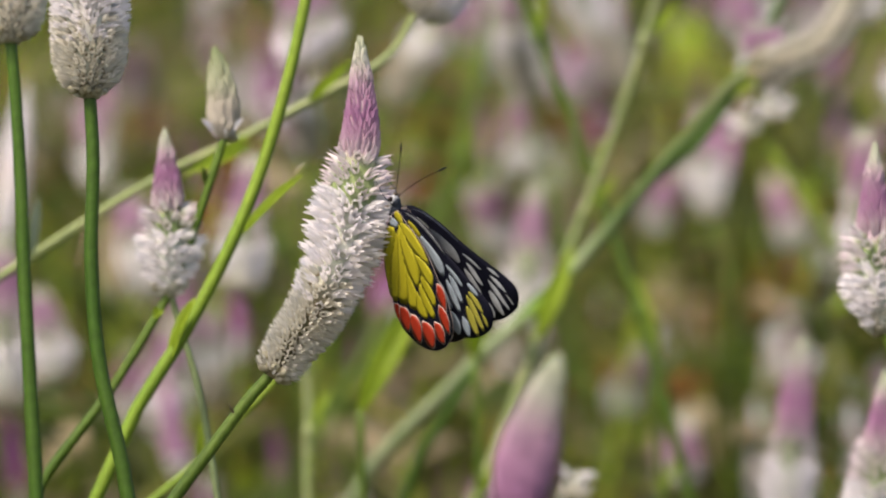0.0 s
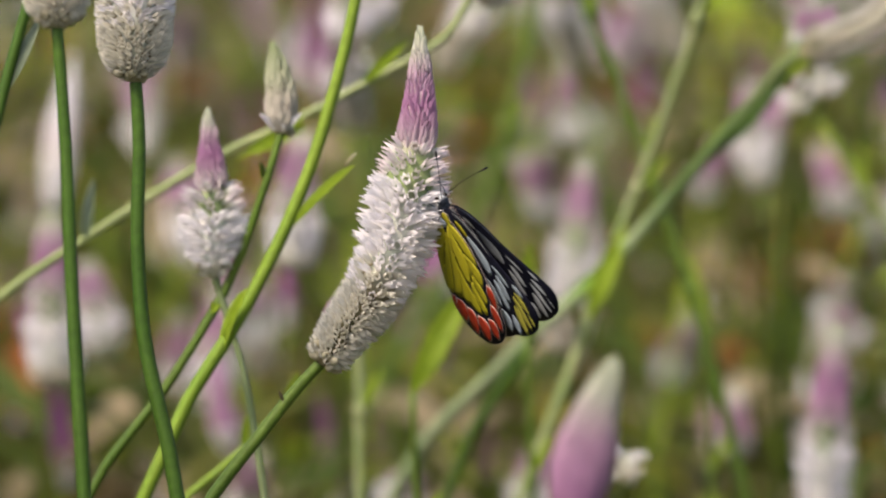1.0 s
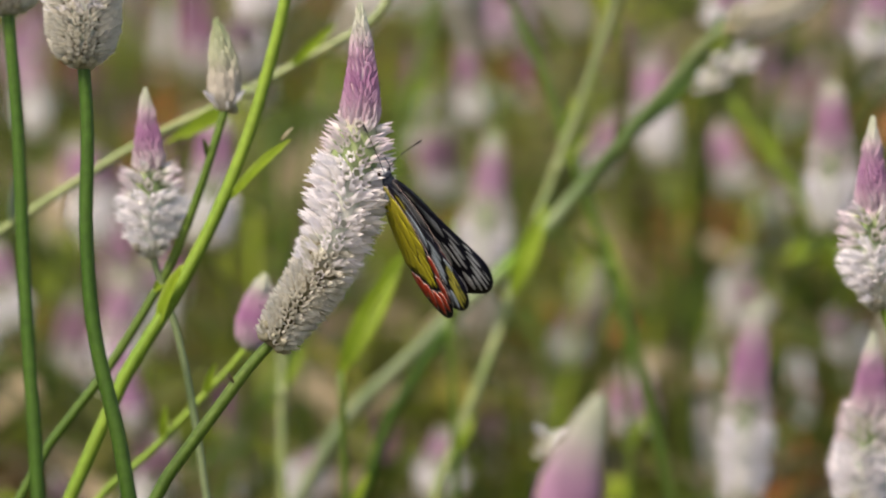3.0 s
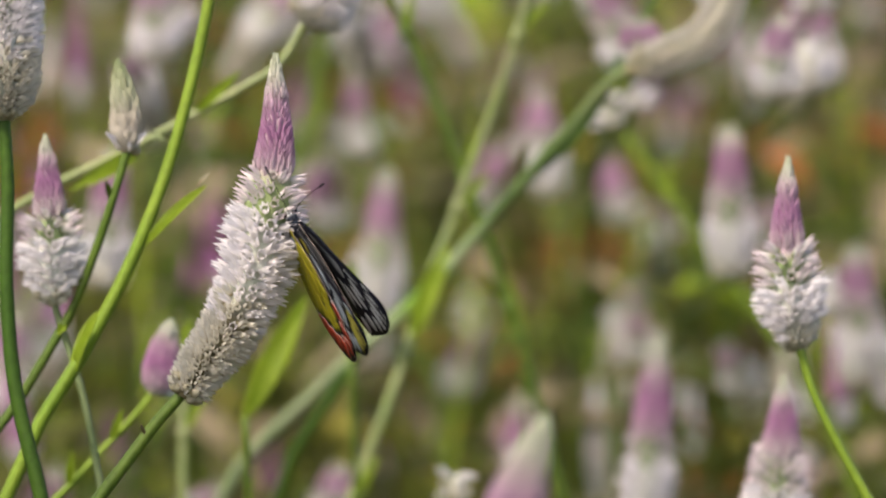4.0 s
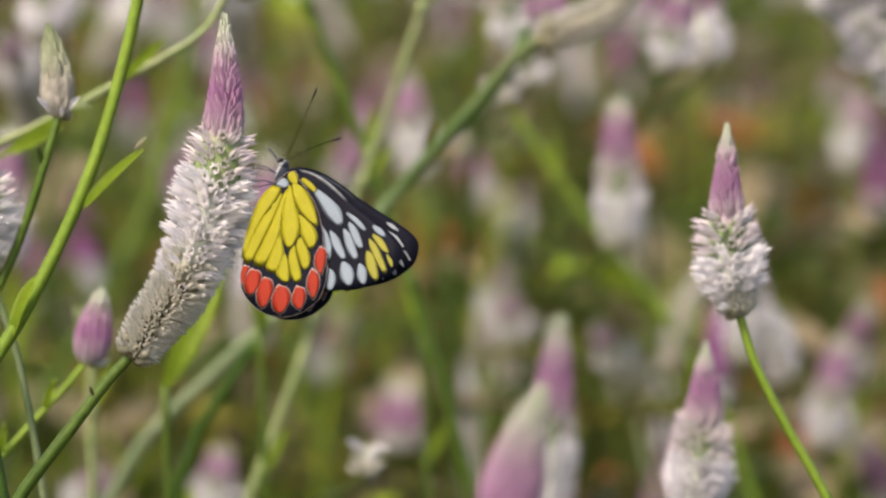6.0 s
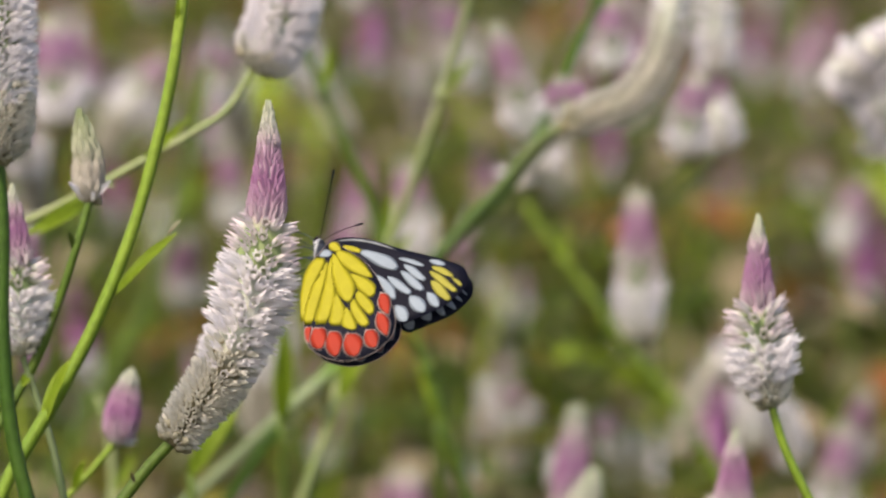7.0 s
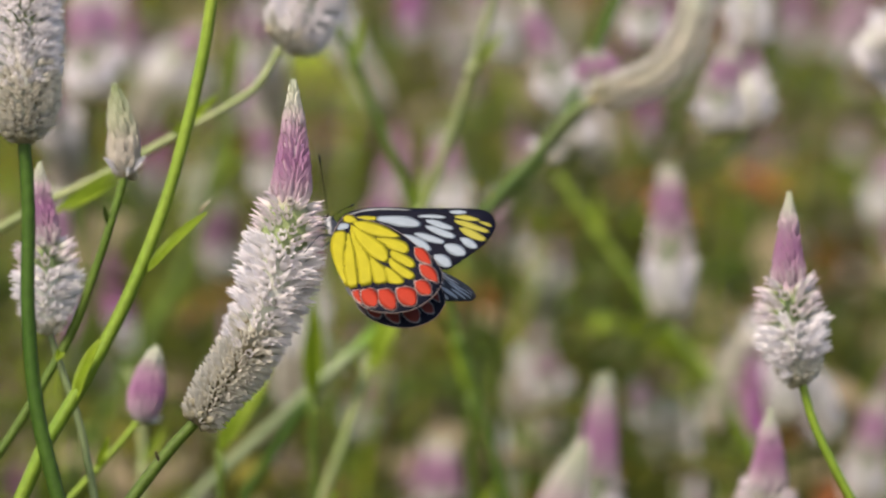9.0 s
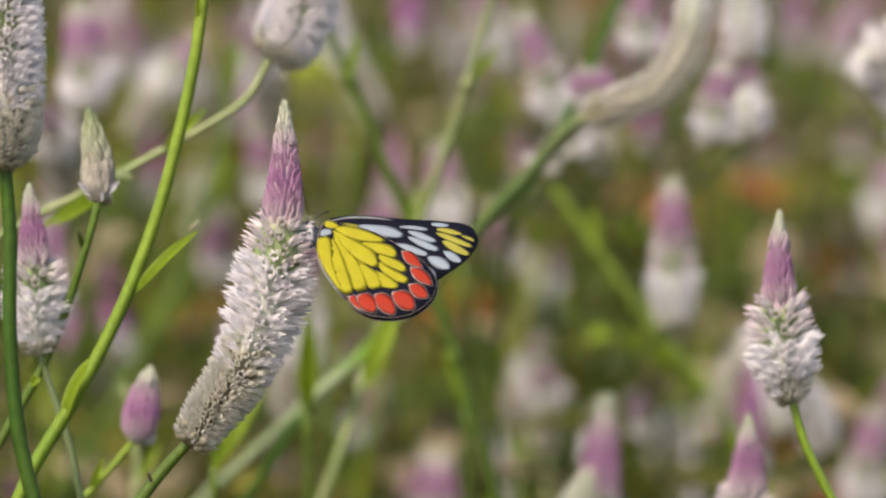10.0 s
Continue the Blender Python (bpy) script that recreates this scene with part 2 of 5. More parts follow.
# ---- celosia spikes ----
def floret(length, width, spread, tepals=5, shut=0.0):
    """One floret along +z: pointed tepals round its axis, opened by spread (0 closed, 1 wide); where shut, their tips bend in again."""
    bm = bmesh.new()
    lay = bm.verts.layers.float.new("along")
    for k in range(tepals):
        w = 2 * math.pi * (k + 0.2 * random.random()) / tepals
        out, side = Vector((math.cos(w), math.sin(w), 0)), Vector((-math.sin(w), math.cos(w), 0))
        ln = length * random.uniform(0.9, 1.08)
        rows = []
        for f, ww in ((0.0, 0.4), (0.25, 0.9), (0.5, 1.0), (0.75, 0.68), (1.0, 0.04)):
            r = length * (0.09 + spread * 0.55 * f ** 1.1 + shut * (0.9 * math.sin(math.pi * f * 0.9) * 0.3)) * (1 - shut * 0.75 * f ** 3)
            c = out * r + Vector((0, 0, ln * f))
            row = [bm.verts.new(c + side * (s * ww * width / 2) + out * (-0.18 * ww * width if s else 0.14 * ww * width)) for s in (-1, 0, 1)]
            for v in row:
                v[lay] = f
            rows.append(row)
        for p, q in zip(rows, rows[1:]):
            for i in range(2):
                bm.faces.new((p[i], p[i + 1], q[i + 1], q[i])).smooth = True
    return bm


FLORETS = {}
for kind, mat, length, width, spread, tepals, shut in (
    ("tip", GREEN_TIP, 0.0042, 0.0014, 0.01, 3, 0.4),
    ("pink", PINK, 0.0038, 0.0011, 0.06, 3, 0.0),
    ("blush", BLUSH, 0.0070, 0.0012, 0.17, 5, 0.0),
    ("white", WHITE, 0.0078, 0.0017, 0.16, 5, 0.0),
    ("cream", CREAM, 0.0046, 0.00125, 0.15, 4, 0.15),
    ("tan", TAN, 0.0038, 0.0018, 0.1, 5, 0.9),
):
    FLORETS[kind] = [mesh_of("floret", floret(length, width, spread, tepals, shut), mat) for _ in range(3)]
REACH = {"tip": 0.0042, "pink": 0.0038, "blush": 0.0070, "white": 0.0078, "cream": 0.0046, "tan": 0.0038}


def zone(f, zones):
    """Which floret grows at f along the spike; zones are the ends of tip, pink, blush, white, cream, tan counted from the tip down."""
    g = 1 - f + random.uniform(-0.018, 0.018)
    if g > zones[2] + 0.05:
        g += random.uniform(-0.055, 0.055)
    for kind, end in zip(("tip", "pink", "blush", "white", "cream", "tan"), zones):
        if g <= end:
            return kind
    return "tan"


LEAN = {"tip": 4, "pink": 18, "blush": 68, "white": 76, "cream": 72, "tan": 74}


def spike_profile(kind):
    """How thick a spike is along its length, as a share of its greatest radius."""
    shapes = {
        "long": ((0, 0.42), (0.02, 0.54), (0.05, 0.64), (0.15, 0.76), (0.3, 0.86), (0.4, 0.91), (0.5, 0.94), (0.62, 0.98), (0.67, 0.9), (0.70, 0.72), (0.735, 0.54), (0.77, 0.49), (0.82, 0.43), (0.9, 0.29), (0.96, 0.14), (1, 0.02)),
        "full": ((0, 0.3), (0.03, 0.62), (0.07, 0.82), (0.14, 0.95), (0.3, 1.0), (0.55, 1.0), (0.62, 0.9), (0.66, 0.72), (0.72, 0.57), (0.82, 0.44), (0.9, 0.29), (0.96, 0.14), (1, 0.02)),
        "short": ((0, 0.2), (0.04, 0.5), (0.1, 0.76), (0.17, 0.88), (0.25, 0.94), (0.42, 0.98), (0.5, 0.93), (0.55, 0.78), (0.60, 0.62), (0.66, 0.54), (0.76, 0.43), (0.86, 0.28), (0.94, 0.14), (1, 0.02)),
        "skirt": ((0, 0.5), (0.06, 0.8), (0.2, 0.92), (0.36, 0.88), (0.52, 0.7), (0.68, 0.54), (0.82, 0.4), (0.93, 0.2), (1, 0.03)),
        "young": ((0, 0.62), (0.1, 0.92), (0.25, 1.0), (0.45, 0.9), (0.7, 0.6), (0.88, 0.3), (1, 0.03)),
        "bud": ((0, 0.5), (0.15, 0.95), (0.3, 1.0), (0.6, 0.8), (0.85, 0.38), (1, 0.05)),
        "column": ((0, 0.5), (0.05, 0.85), (0.18, 1.0), (0.8, 1.0), (0.92, 0.8), (1, 0.3)),
    }
    pts = shapes[kind]

    def radius(f):
        for (a, ra), (b, rb) in zip(pts, pts[1:]):
            if f <= b:
                return ra + (rb - ra) * (f - a) / (b - a)
        return pts[-1][1]
    return radius


PACK = {"tip": 0.42, "pink": 0.42, "blush": 1.16, "white": 1.12, "cream": 0.86, "tan": 0.8}


def seats(line, radius, shape, spacing, zones):
    """Places for florets in a spiral on a spike: share along, point, outward and along."""
    prof, fr = spike_profile(shape), frames(line)
    length = sum((b - a).length for a, b in zip(line, line[1:]))
    f, w, out = 0.004, 0.0, []
    while f < 0.995:
        i = min(int(f * (len(fr) - 1)), len(fr) - 2)
        g = f * (len(fr) - 1) - i
        p, t, a, b = fr[i]
        p, t = p.lerp(fr[i + 1][0], g), t.lerp(fr[i + 1][1], g).normalized()
        r = radius * prof(f)
        o = a * math.cos(w) + b * math.sin(w)
        kind = zone(f, zones)
        out.append((f, p, o, t, r, kind))
        w += 2.39996 + random.uniform(-0.05, 0.05)
        s = spacing * PACK[kind]
        f += s * s / (2 * math.pi * max(r, spacing * 0.35) * length)
    return out


def spike_core(line, radius, shape):
    prof = spike_profile(shape)
    return tube(line, lambda f: radius * prof(f) * (0.56 if f < 0.6 else min(0.84, 0.56 + 2.2 * (f - 0.6))), 12)


SPIKE_MATS = (CORE, GREEN_TIP, PINK, BLUSH, WHITE, CREAM, TAN)
SPIKE_KINDS = (None, "tip", "pink", "blush", "white", "cream", "tan")


def set_in(bm, kind, m, height=0.0, green=False):
    """Joins one floret to a mesh at the pose m; height runs down the cone from its tip."""
    lay = bm.verts.layers.float.get("height") or bm.verts.layers.float.new("height")
    old = len(bm.verts)
    faces = len(bm.faces)
    bm.from_mesh(random.choice(FLORETS[kind]))
    bm.verts.ensure_lookup_table()
    bm.faces.ensure_lookup_table()
    for v in bm.verts[old:]:
        v.co = m @ v.co
        v[lay] = height
    for f in bm.faces[faces:]:
        f.material_index = SPIKE_KINDS.index("pink" if kind == "tip" and not green else kind)


def spike(parent, line, radius, shape, zones, spacing=0.0030, apart=True, label="", grow=1.0):
    """A flower head: a core set with florets. Where apart, the open florets that face the path are parts of their own,
    and the tight bracts of the cone and the florets of the far side are joined."""
    line = [Vector(p) for p in line]
    core = CORE_PALE if zones[1] <= 0.06 or zones[0] >= 0.5 else CORE if zones[3] < 0.7 else CORE_SHORT
    if apart:
        head = part("flower_head", spike_core(line, radius, shape), core, parent, label)
        cone, back = bmesh.new(), bmesh.new()
    else:
        big = spike_core(line, radius, shape)
    for f, p, o, t, r, kind in seats(line, radius, shape, spacing, zones):
        lean = radians(LEAN[kind] + (10 if zones[0] > 0.5 and f < 0.5 else 0) + random.uniform(-9, 9))
        way = t * math.cos(lean) + o * math.sin(lean)
        size = grow * random.uniform(0.9, 1.1) * (0.5 + 0.5 * min(1, r / (0.6 * radius)))
        if kind == "white":
            low, top = 1 - zones[3], 1 - zones[2]
            size *= 0.72 + 0.28 * min(1, max(0, (f - low) / max(0.01, top - low)) * 1.6)
        if not apart and zones[2] < 0.9:
            r += 0.0020
        m = aim(p + o * max(r * 0.34, r - REACH[kind] * size * math.sin(lean)), way, o) @ Matrix.Rotation(random.uniform(-0.5, 0.5), 4, "Z")
        m = m @ Matrix.Diagonal((size, size, size, 1))
        if not apart:
            set_in(big, kind, m, (1 - f) / max(0.05, zones[1]))
        elif kind in ("tip", "pink"):
            set_in(cone, kind, m, (1 - f) / max(0.05, zones[1]), zones[0] > 0.5)
        elif o.y > 0.25:
            set_in(back, kind, m)
        else:
            fl = part("floret", random.choice(FLORETS[kind]), None, head)
            fl.matrix_local = m
    if not apart:
        return part("flower_head", big, (core,) + SPIKE_MATS[1:], parent, label)
    tagged(part("bud_cone", cone, SPIKE_MATS, head, "cone of tight pink bracts"), kind="stuff")
    tagged(part("floret_mass", back, SPIKE_MATS, head), kind="stuff")
    return head


LONG_ZONES = (0.09, 0.27, 0.36, 0.61, 0.975, 1.0)
SHORT_ZONES = (0.15, 0.40, 0.57, 0.86, 0.98, 1.0)
BUD_ZONES = (0.35, 0.45, 0.5, 0.5, 0.5, 1.0)
OLD_ZONES = (0.0, 0.0, 0.04, 0.35, 0.95, 1.0)


def thing(name, label, category, at, group="", kind=""):
    ob = new(name)
    ob.location = at
    ob.empty_display_size = 0.02
    return tagged(ob, label, category, group, kind)


def down(points, foot):
    """The stem's points with its foot on the soil."""
    return [Vector(p) for p in points] + [Vector(foot)]


def flower(label, axis, stem, radius, shape, zones, stem_mat, stem_r=0.0013, spacing=0.003, apart=True, name="celosia_flower", grow=1.0, group=""):
    """A whole celosia: its foot on the soil, a stem through the points, a spike along the axis (from its base to its tip)."""
    foot = Vector((stem[-1][0], stem[-1][1], 0))
    root = thing(name, label, "flower", foot, group)
    back = Matrix.Translation(-foot)
    line = smooth([back @ Vector(p) for p in reversed(stem)], 8)
    part("stem", tube(line, lambda f: stem_r * (1.25 - 0.3 * f), 8, 0.05), stem_mat, root)
    spike(root, smooth([back @ Vector(p) for p in axis], 8), radius, shape, zones, spacing, apart, grow=grow)
    return root


def leaf(parent, base, tip, width, mat, curl=0.15, face=(0, -1, 0.3), label="", fold=0.2):
    """A leaf from base to tip, in the world's space, under a thing."""
    base, tip = Vector(base) - parent.location, Vector(tip) - parent.location
    ob = part("leaf", blade((tip - base).length, width, curl, fold, wave=0.05), mat, parent, label)
    ob.matrix_local = aim(base, tip - base, face)
    return ob


# ---- ground ----
bm = bmesh.new()
bmesh.ops.create_grid(bm, x_segments=120, y_segments=120, size=300)
for v in bm.verts:
    v.co.z = 0.012 * noise.noise(v.co * 0.3) - 0.012
tagged(part("ground", bm, SOIL), "dry brown soil under the flower field", "ground", kind="structure")


# ---- the plants in and near focus ----
def rooted(points):
    """The points with two more that lead on down to the soil."""
    p = [Vector(q) for q in points]
    d = (p[-1] - p[-2]).normalized()
    s = 0.05 / max(0.35, -d.z) if d.z < 0 else 0.12
    q = p[-1] + Vector((d.x, d.y, 0)) * s
    return p + [Vector((q.x, q.y, p[-1].z * 0.45)), Vector((q.x + d.x * 0.01, q.y + 0.005, -0.01))]


main_flower = flower(
    "tall celosia spike, white with a pink tip, butterfly on it",
    [(-0.0113, -0.0074, 0.7081), (-0.0059, -0.0060, 0.7159), (0.0005, -0.0045, 0.7244), (0.0067, -0.0021, 0.7380), (0.0108, 0.0008, 0.7546), (0.0126, 0.0037, 0.7712), (0.0126, 0.0073, 0.7915)],
    rooted([(-0.0113, -0.0073, 0.7087), (-0.0163, -0.0082, 0.7034), (-0.0251, -0.0102, 0.6924), (-0.0379, -0.0131, 0.6759)]),
    0.0099, "long", LONG_ZONES, STEM_GREEN, 0.0014, 0.0029)
leaf(main_flower, (-0.0205, -0.0151, 0.7003), (-0.0214, -0.0178, 0.7032), 0.0011, HUSK, 0.1)

left_flower = flower(
    "small celosia spike with a pink cone over white florets",
    [(-0.0428, 0.0920, 0.7117), (-0.0430, 0.0941, 0.7236), (-0.0435, 0.0968, 0.7385), (-0.0444, 0.0997, 0.7554)],
    rooted([(-0.0425, 0.0922, 0.7125), (-0.0400, 0.0907, 0.7043), (-0.0357, 0.0884, 0.6909), (-0.0308, 0.0839, 0.6656)]),
    0.0071, "short", SHORT_ZONES, STEM_BLUE, 0.0009, 0.0032)

bud_flower = flower(
    "young pale green celosia bud with spreading bracts",
    [(-0.0283, 0.0958, 0.7537), (-0.0286, 0.0975, 0.7630), (-0.0306, 0.0998, 0.7763)],
    rooted([(-0.0283, 0.0959, 0.7543), (-0.0320, 0.0938, 0.7421), (-0.0366, 0.0932, 0.7284), (-0.0442, 0.0918, 0.7102), (-0.0494, 0.0902, 0.7013), (-0.0584, 0.0877, 0.6871), (-0.0750, 0.0839, 0.6654)]),
    0.0041, "young", (0.995, 0.996, 0.997, 0.998, 0.999, 1.0), STEM_GREEN, 0.0011, 0.0034, grow=1.1)
for tip in ((-0.0344, 0.0933, 0.7596), (-0.0224, 0.0933, 0.7599), (-0.0253, 0.0859, 0.7583)):
    leaf(bud_flower, (-0.0283, 0.0959, 0.7543), tip, 0.0022, WHITE, -0.2, label="pale bract")
leaf(bud_flower, (-0.0323, 0.0936, 0.7409), (-0.0339, 0.0928, 0.7466), 0.002, LEAF_GREEN)
leaf(bud_flower, (-0.0452, 0.0915, 0.7087), (-0.0465, 0.0875, 0.7067), 0.003, LEAF_LIME)

right_flower = flower(
    "upright celosia spike with pointed pink cone and spiky white skirt",
    [(0.1514, 0.0847, 0.7006), (0.1493, 0.0866, 0.7115), (0.1481, 0.0897, 0.7292), (0.1484, 0.0933, 0.7498)],
    rooted([(0.1511, 0.0849, 0.7018), (0.1543, 0.0829, 0.6909), (0.1605, 0.0806, 0.6776), (0.1736, 0.0764, 0.6539)]),
    0.0078, "short", SHORT_ZONES, STEM_LIME, 0.00115, 0.0032, grow=1.08)

dark_flower = flower(
    "large faded white celosia spike on a dark green stalk",
    [(-0.0553, -0.0198, 0.7808), (-0.0554, -0.0172, 0.7955), (-0.0552, -0.0141, 0.8135), (-0.0548, -0.0097, 0.8384), (-0.0546, -0.0060, 0.8592)],
    rooted([(-0.0552, -0.0196, 0.7819), (-0.0543, -0.0221, 0.7678), (-0.0546, -0.0268, 0.7416), (-0.0528, -0.0309, 0.7181), (-0.0465, -0.0358, 0.6905)]),
    0.0103, "full", (0.05, 0.15, 0.25, 0.72, 0.985, 1.0), STEM_DARK, 0.0016, 0.0024, grow=0.84)

pale_flower = flower(
    "faded cream celosia spike on a straight dark stalk",
    [(-0.0707, -0.0674, 0.8010), (-0.0702, -0.0650, 0.8144), (-0.0695, -0.0613, 0.8359), (-0.0690, -0.0579, 0.8546)],
    rooted([(-0.0705, -0.0672, 0.8021), (-0.0681, -0.0724, 0.7729), (-0.0666, -0.0783, 0.7394), (-0.0641, -0.0851, 0.7007)]),
    0.0090, "full", (0.05, 0.15, 0.25, 0.72, 0.985, 1.0), STEM_DARK, 0.0015, 0.0024, grow=0.84)

pink_bud = flower(
    "closed pink celosia bud on a thin lime stalk",
    [(-0.0218, 0.1609, 0.6741), (-0.0201, 0.1624, 0.6824), (-0.0176, 0.1643, 0.6935)],
    rooted([(-0.0221, 0.1611, 0.6751), (-0.0269, 0.1601, 0.6694), (-0.0356, 0.1585, 0.6602), (-0.0497, 0.1559, 0.6458), (-0.0607, 0.1543, 0.6366)]),
    0.0050, "bud", (0.2, 0.97, 0.98, 0.985, 0.99, 1.0), STEM_LIME, 0.0009, 0.0026)
leaf(pink_bud, (-0.0340, 0.1588, 0.6618), (-0.0310, 0.1545, 0.6711), 0.0028, LEAF_LIME)
leaf(pink_bud, (-0.0459, 0.1566, 0.6496), (-0.0448, 0.1525, 0.6595), 0.0028, LEAF_LIME)

low_flower = flower(
    "celosia spike with pink cone and loose white lower florets",
    [(0.1517, 0.1951, 0.6157), (0.1534, 0.1979, 0.6315), (0.1556, 0.2012, 0.6505), (0.1564, 0.2045, 0.6688)],
    rooted([(0.1517, 0.1952, 0.6165), (0.1512, 0.1929, 0.6031), (0.1504, 0.1898, 0.5857)]),
    0.0093, "short", SHORT_ZONES, STEM_GREEN, 0.0011, 0.0029)

arm_flower = flower(
    "round-based white celosia head on a long arching arm",
    [(0.0200, 0.2224, 0.7708), (0.0261, 0.2237, 0.7779), (0.0306, 0.2261, 0.7914), (0.0333, 0.2305, 0.8166)],
    rooted([(0.0203, 0.2223, 0.7701), (0.0134, 0.2204, 0.7594), (0.0022, 0.2191, 0.7521), (-0.0106, 0.2180, 0.7453), (-0.0299, 0.2162, 0.7352), (-0.0474, 0.2147, 0.7271), (-0.0898, 0.2102, 0.7015), (-0.1108, 0.2077, 0.6874), (-0.1286, 0.2049, 0.6714)]),
    0.0106, "full", (0.05, 0.2, 0.3, 0.85, 0.98, 1.0), STEM_PALE, 0.0011, 0.003)
leaf(arm_flower, (-0.0106, 0.2180, 0.7454), (0.0014, 0.2100, 0.7584), 0.0036, LEAF_LIME)
leaf(arm_flower, (-0.0267, 0.2159, 0.7336), (-0.0395, 0.1987, 0.7291), 0.0030, LEAF_LIME)
leaf(arm_flower, (-0.0267, 0.2163, 0.7361), (-0.0444, 0.1985, 0.7279), 0.0036, LEAF_LIME)
leaf(arm_flower, (-0.0898, 0.2102, 0.7015), (-0.0869, 0.1969, 0.7191), 0.0040, LEAF_SILVER)
leaf(arm_flower, (-0.0231, 0.2168, 0.7386), (-0.0213, 0.1971, 0.7431), 0.003, GREEN_TIP)
leaf(arm_flower, (-0.0739, 0.2119, 0.7111), (-0.0749, 0.1904, 0.7050), 0.0012, HUSK)

lime_stalk = thing("leafy_stalk", "bright lime green leafy stalk crossing the view", "stalk", (-0.06, 0.09, 0))
stalk_line = [Vector(p) - lime_stalk.location for p in rooted([(0.0010, 0.1051, 0.8569), (-0.0016, 0.0997, 0.8263), (-0.0036, 0.0966, 0.8089), (-0.0065, 0.0933, 0.7900), (-0.0115, 0.0894, 0.7682), (-0.0181, 0.0856, 0.7464), (-0.0265, 0.0820, 0.7262), (-0.0371, 0.0785, 0.7060), (-0.0506, 0.0747, 0.6844)])]
part("stem", tube(smooth(stalk_line[::-1], 8), lambda f: 0.0019 - 0.0006 * f, 8, 0.06), STEM_LIME, lime_stalk)
leaf(lime_stalk, (-0.0228, 0.0828, 0.7305), (-0.0082, 0.0771, 0.7483), 0.0044, LEAF_LIME, 0.12, (-0.7, -0.7, 0.4))
leaf(lime_stalk, (-0.0090, 0.0770, 0.7470), (-0.0060, 0.0768, 0.7508), 0.0014, TAN, 0.1, (-0.7, -0.7, 0.4), "dry pale leaf tip")
leaf(lime_stalk, (-0.0419, 0.0769, 0.6973), (-0.0363, 0.0730, 0.7150), 0.0056, LEAF_LIME, 0.1, (-0.7, -0.7, 0.4))
leaf(lime_stalk, (-0.0052, 0.0948, 0.7987), (-0.0055, 0.0929, 0.8078), 0.0016, LEAF_LIME, 0.05)

edge_stalk = thing("leafy_stalk", "dark green stalk with one small narrow leaf", "stalk", (-0.10, 0.02, 0))
edge_line = [Vector(p) - edge_stalk.location for p in rooted([(-0.0803, 0.0636, 0.8295), (-0.0873, 0.0590, 0.8034), (-0.0912, 0.0565, 0.7889), (-0.0960, 0.0534, 0.7715), (-0.1013, 0.0493, 0.7484), (-0.1107, 0.0427, 0.7107)])]
part("stem", tube(smooth(edge_line[::-1], 8), 0.0014, 8, 0.05), STEM_DARK, edge_stalk)
leaf(edge_stalk, (-0.0957, 0.0530, 0.7689), (-0.0872, 0.0564, 0.7886), 0.0036, LEAF_SILVER)

# ---- plants a little behind, out of focus ----
arch_flower = flower(
    "bent cream celosia spike on a long slanting stalk",
    [(0.1212, 0.3530, 0.7358), (0.1302, 0.3535, 0.7396), (0.1417, 0.3544, 0.7446), (0.1496, 0.3562, 0.7555), (0.1538, 0.3590, 0.7708), (0.1556, 0.3638, 0.7980)],
    rooted([(0.1216, 0.3530, 0.7362), (0.1182, 0.3561, 0.7340), (0.1034, 0.3713, 0.7150), (0.0887, 0.3865, 0.6950), (0.0735, 0.3980, 0.6750), (0.0565, 0.4040, 0.6550), (0.0391, 0.4090, 0.6388), (0.0259, 0.4245, 0.6225), (0.0002, 0.4579, 0.5900)]),
    0.0044, "column", (0.0, 0.0, 0.02, 0.25, 0.93, 1.0), STEM_JOINTED, 0.0020, 0.0025, apart=False, grow=0.7)


def back_flower(label, axis, radius, shape="skirt", zones=SHORT_ZONES, mat=STEM_GREEN, stem=None, spacing=0.0034):
    p, q = Vector(axis[0]), Vector(axis[1])
    d = (p - q).normalized()
    s = stem or [axis[0], tuple(p + d * 0.004 + Vector((0, 0.10, -0.022))), tuple(p + d * 0.006 + Vector((0, 0.35, -0.10)))]
    return flower(label, axis, rooted(s), radius * 0.86, shape, zones, mat, 0.0010, spacing, False, grow=0.95)


soft_flower = back_flower("celosia spike, mauve cone over white florets", [(0.1651, 0.5378, 0.6364), (0.1654, 0.5416, 0.6580), (0.1652, 0.5467, 0.6868)], 0.0084)
split_flower = back_flower("tall celosia spike, deep pink cone over white florets", [(0.1302, 0.4463, 0.5631), (0.1323, 0.4517, 0.5938), (0.1352, 0.4581, 0.6303)], 0.0080, zones=(0.08, 0.46, 0.56, 0.9, 0.97, 1.0))
near_flower = back_flower("blurred pink celosia spike close to the lens", [(0.0584, -0.2928, 0.7300), (0.0620, -0.2900, 0.7459), (0.0671, -0.2874, 0.7607)], 0.0080, "skirt", (0.1, 1.5, 1.6, 1.7, 1.8, 1.9), spacing=0.0024)
dot_flower = back_flower("tiny round white celosia bud on thin stalk", [(0.0660, 0.3501, 0.6009), (0.0667, 0.3510, 0.6061), (0.0678, 0.3518, 0.6107)], 0.0026, "bud", (0.0, 0.0, 0.0, 0.5, 1.0, 1.0))
for px in (((0.1246, 0.5524, 0.6858), (0.1242, 0.5530, 0.6892), (0.1235, 0.5537, 0.6933)), ((0.1334, 0.5534, 0.6914), (0.1330, 0.5540, 0.6951), (0.1315, 0.5549, 0.7000))):
    back_flower("small round white celosia bud", list(px), 0.0031, "bud", (0.0, 0.0, 0.2, 0.98, 1.0, 1.0))
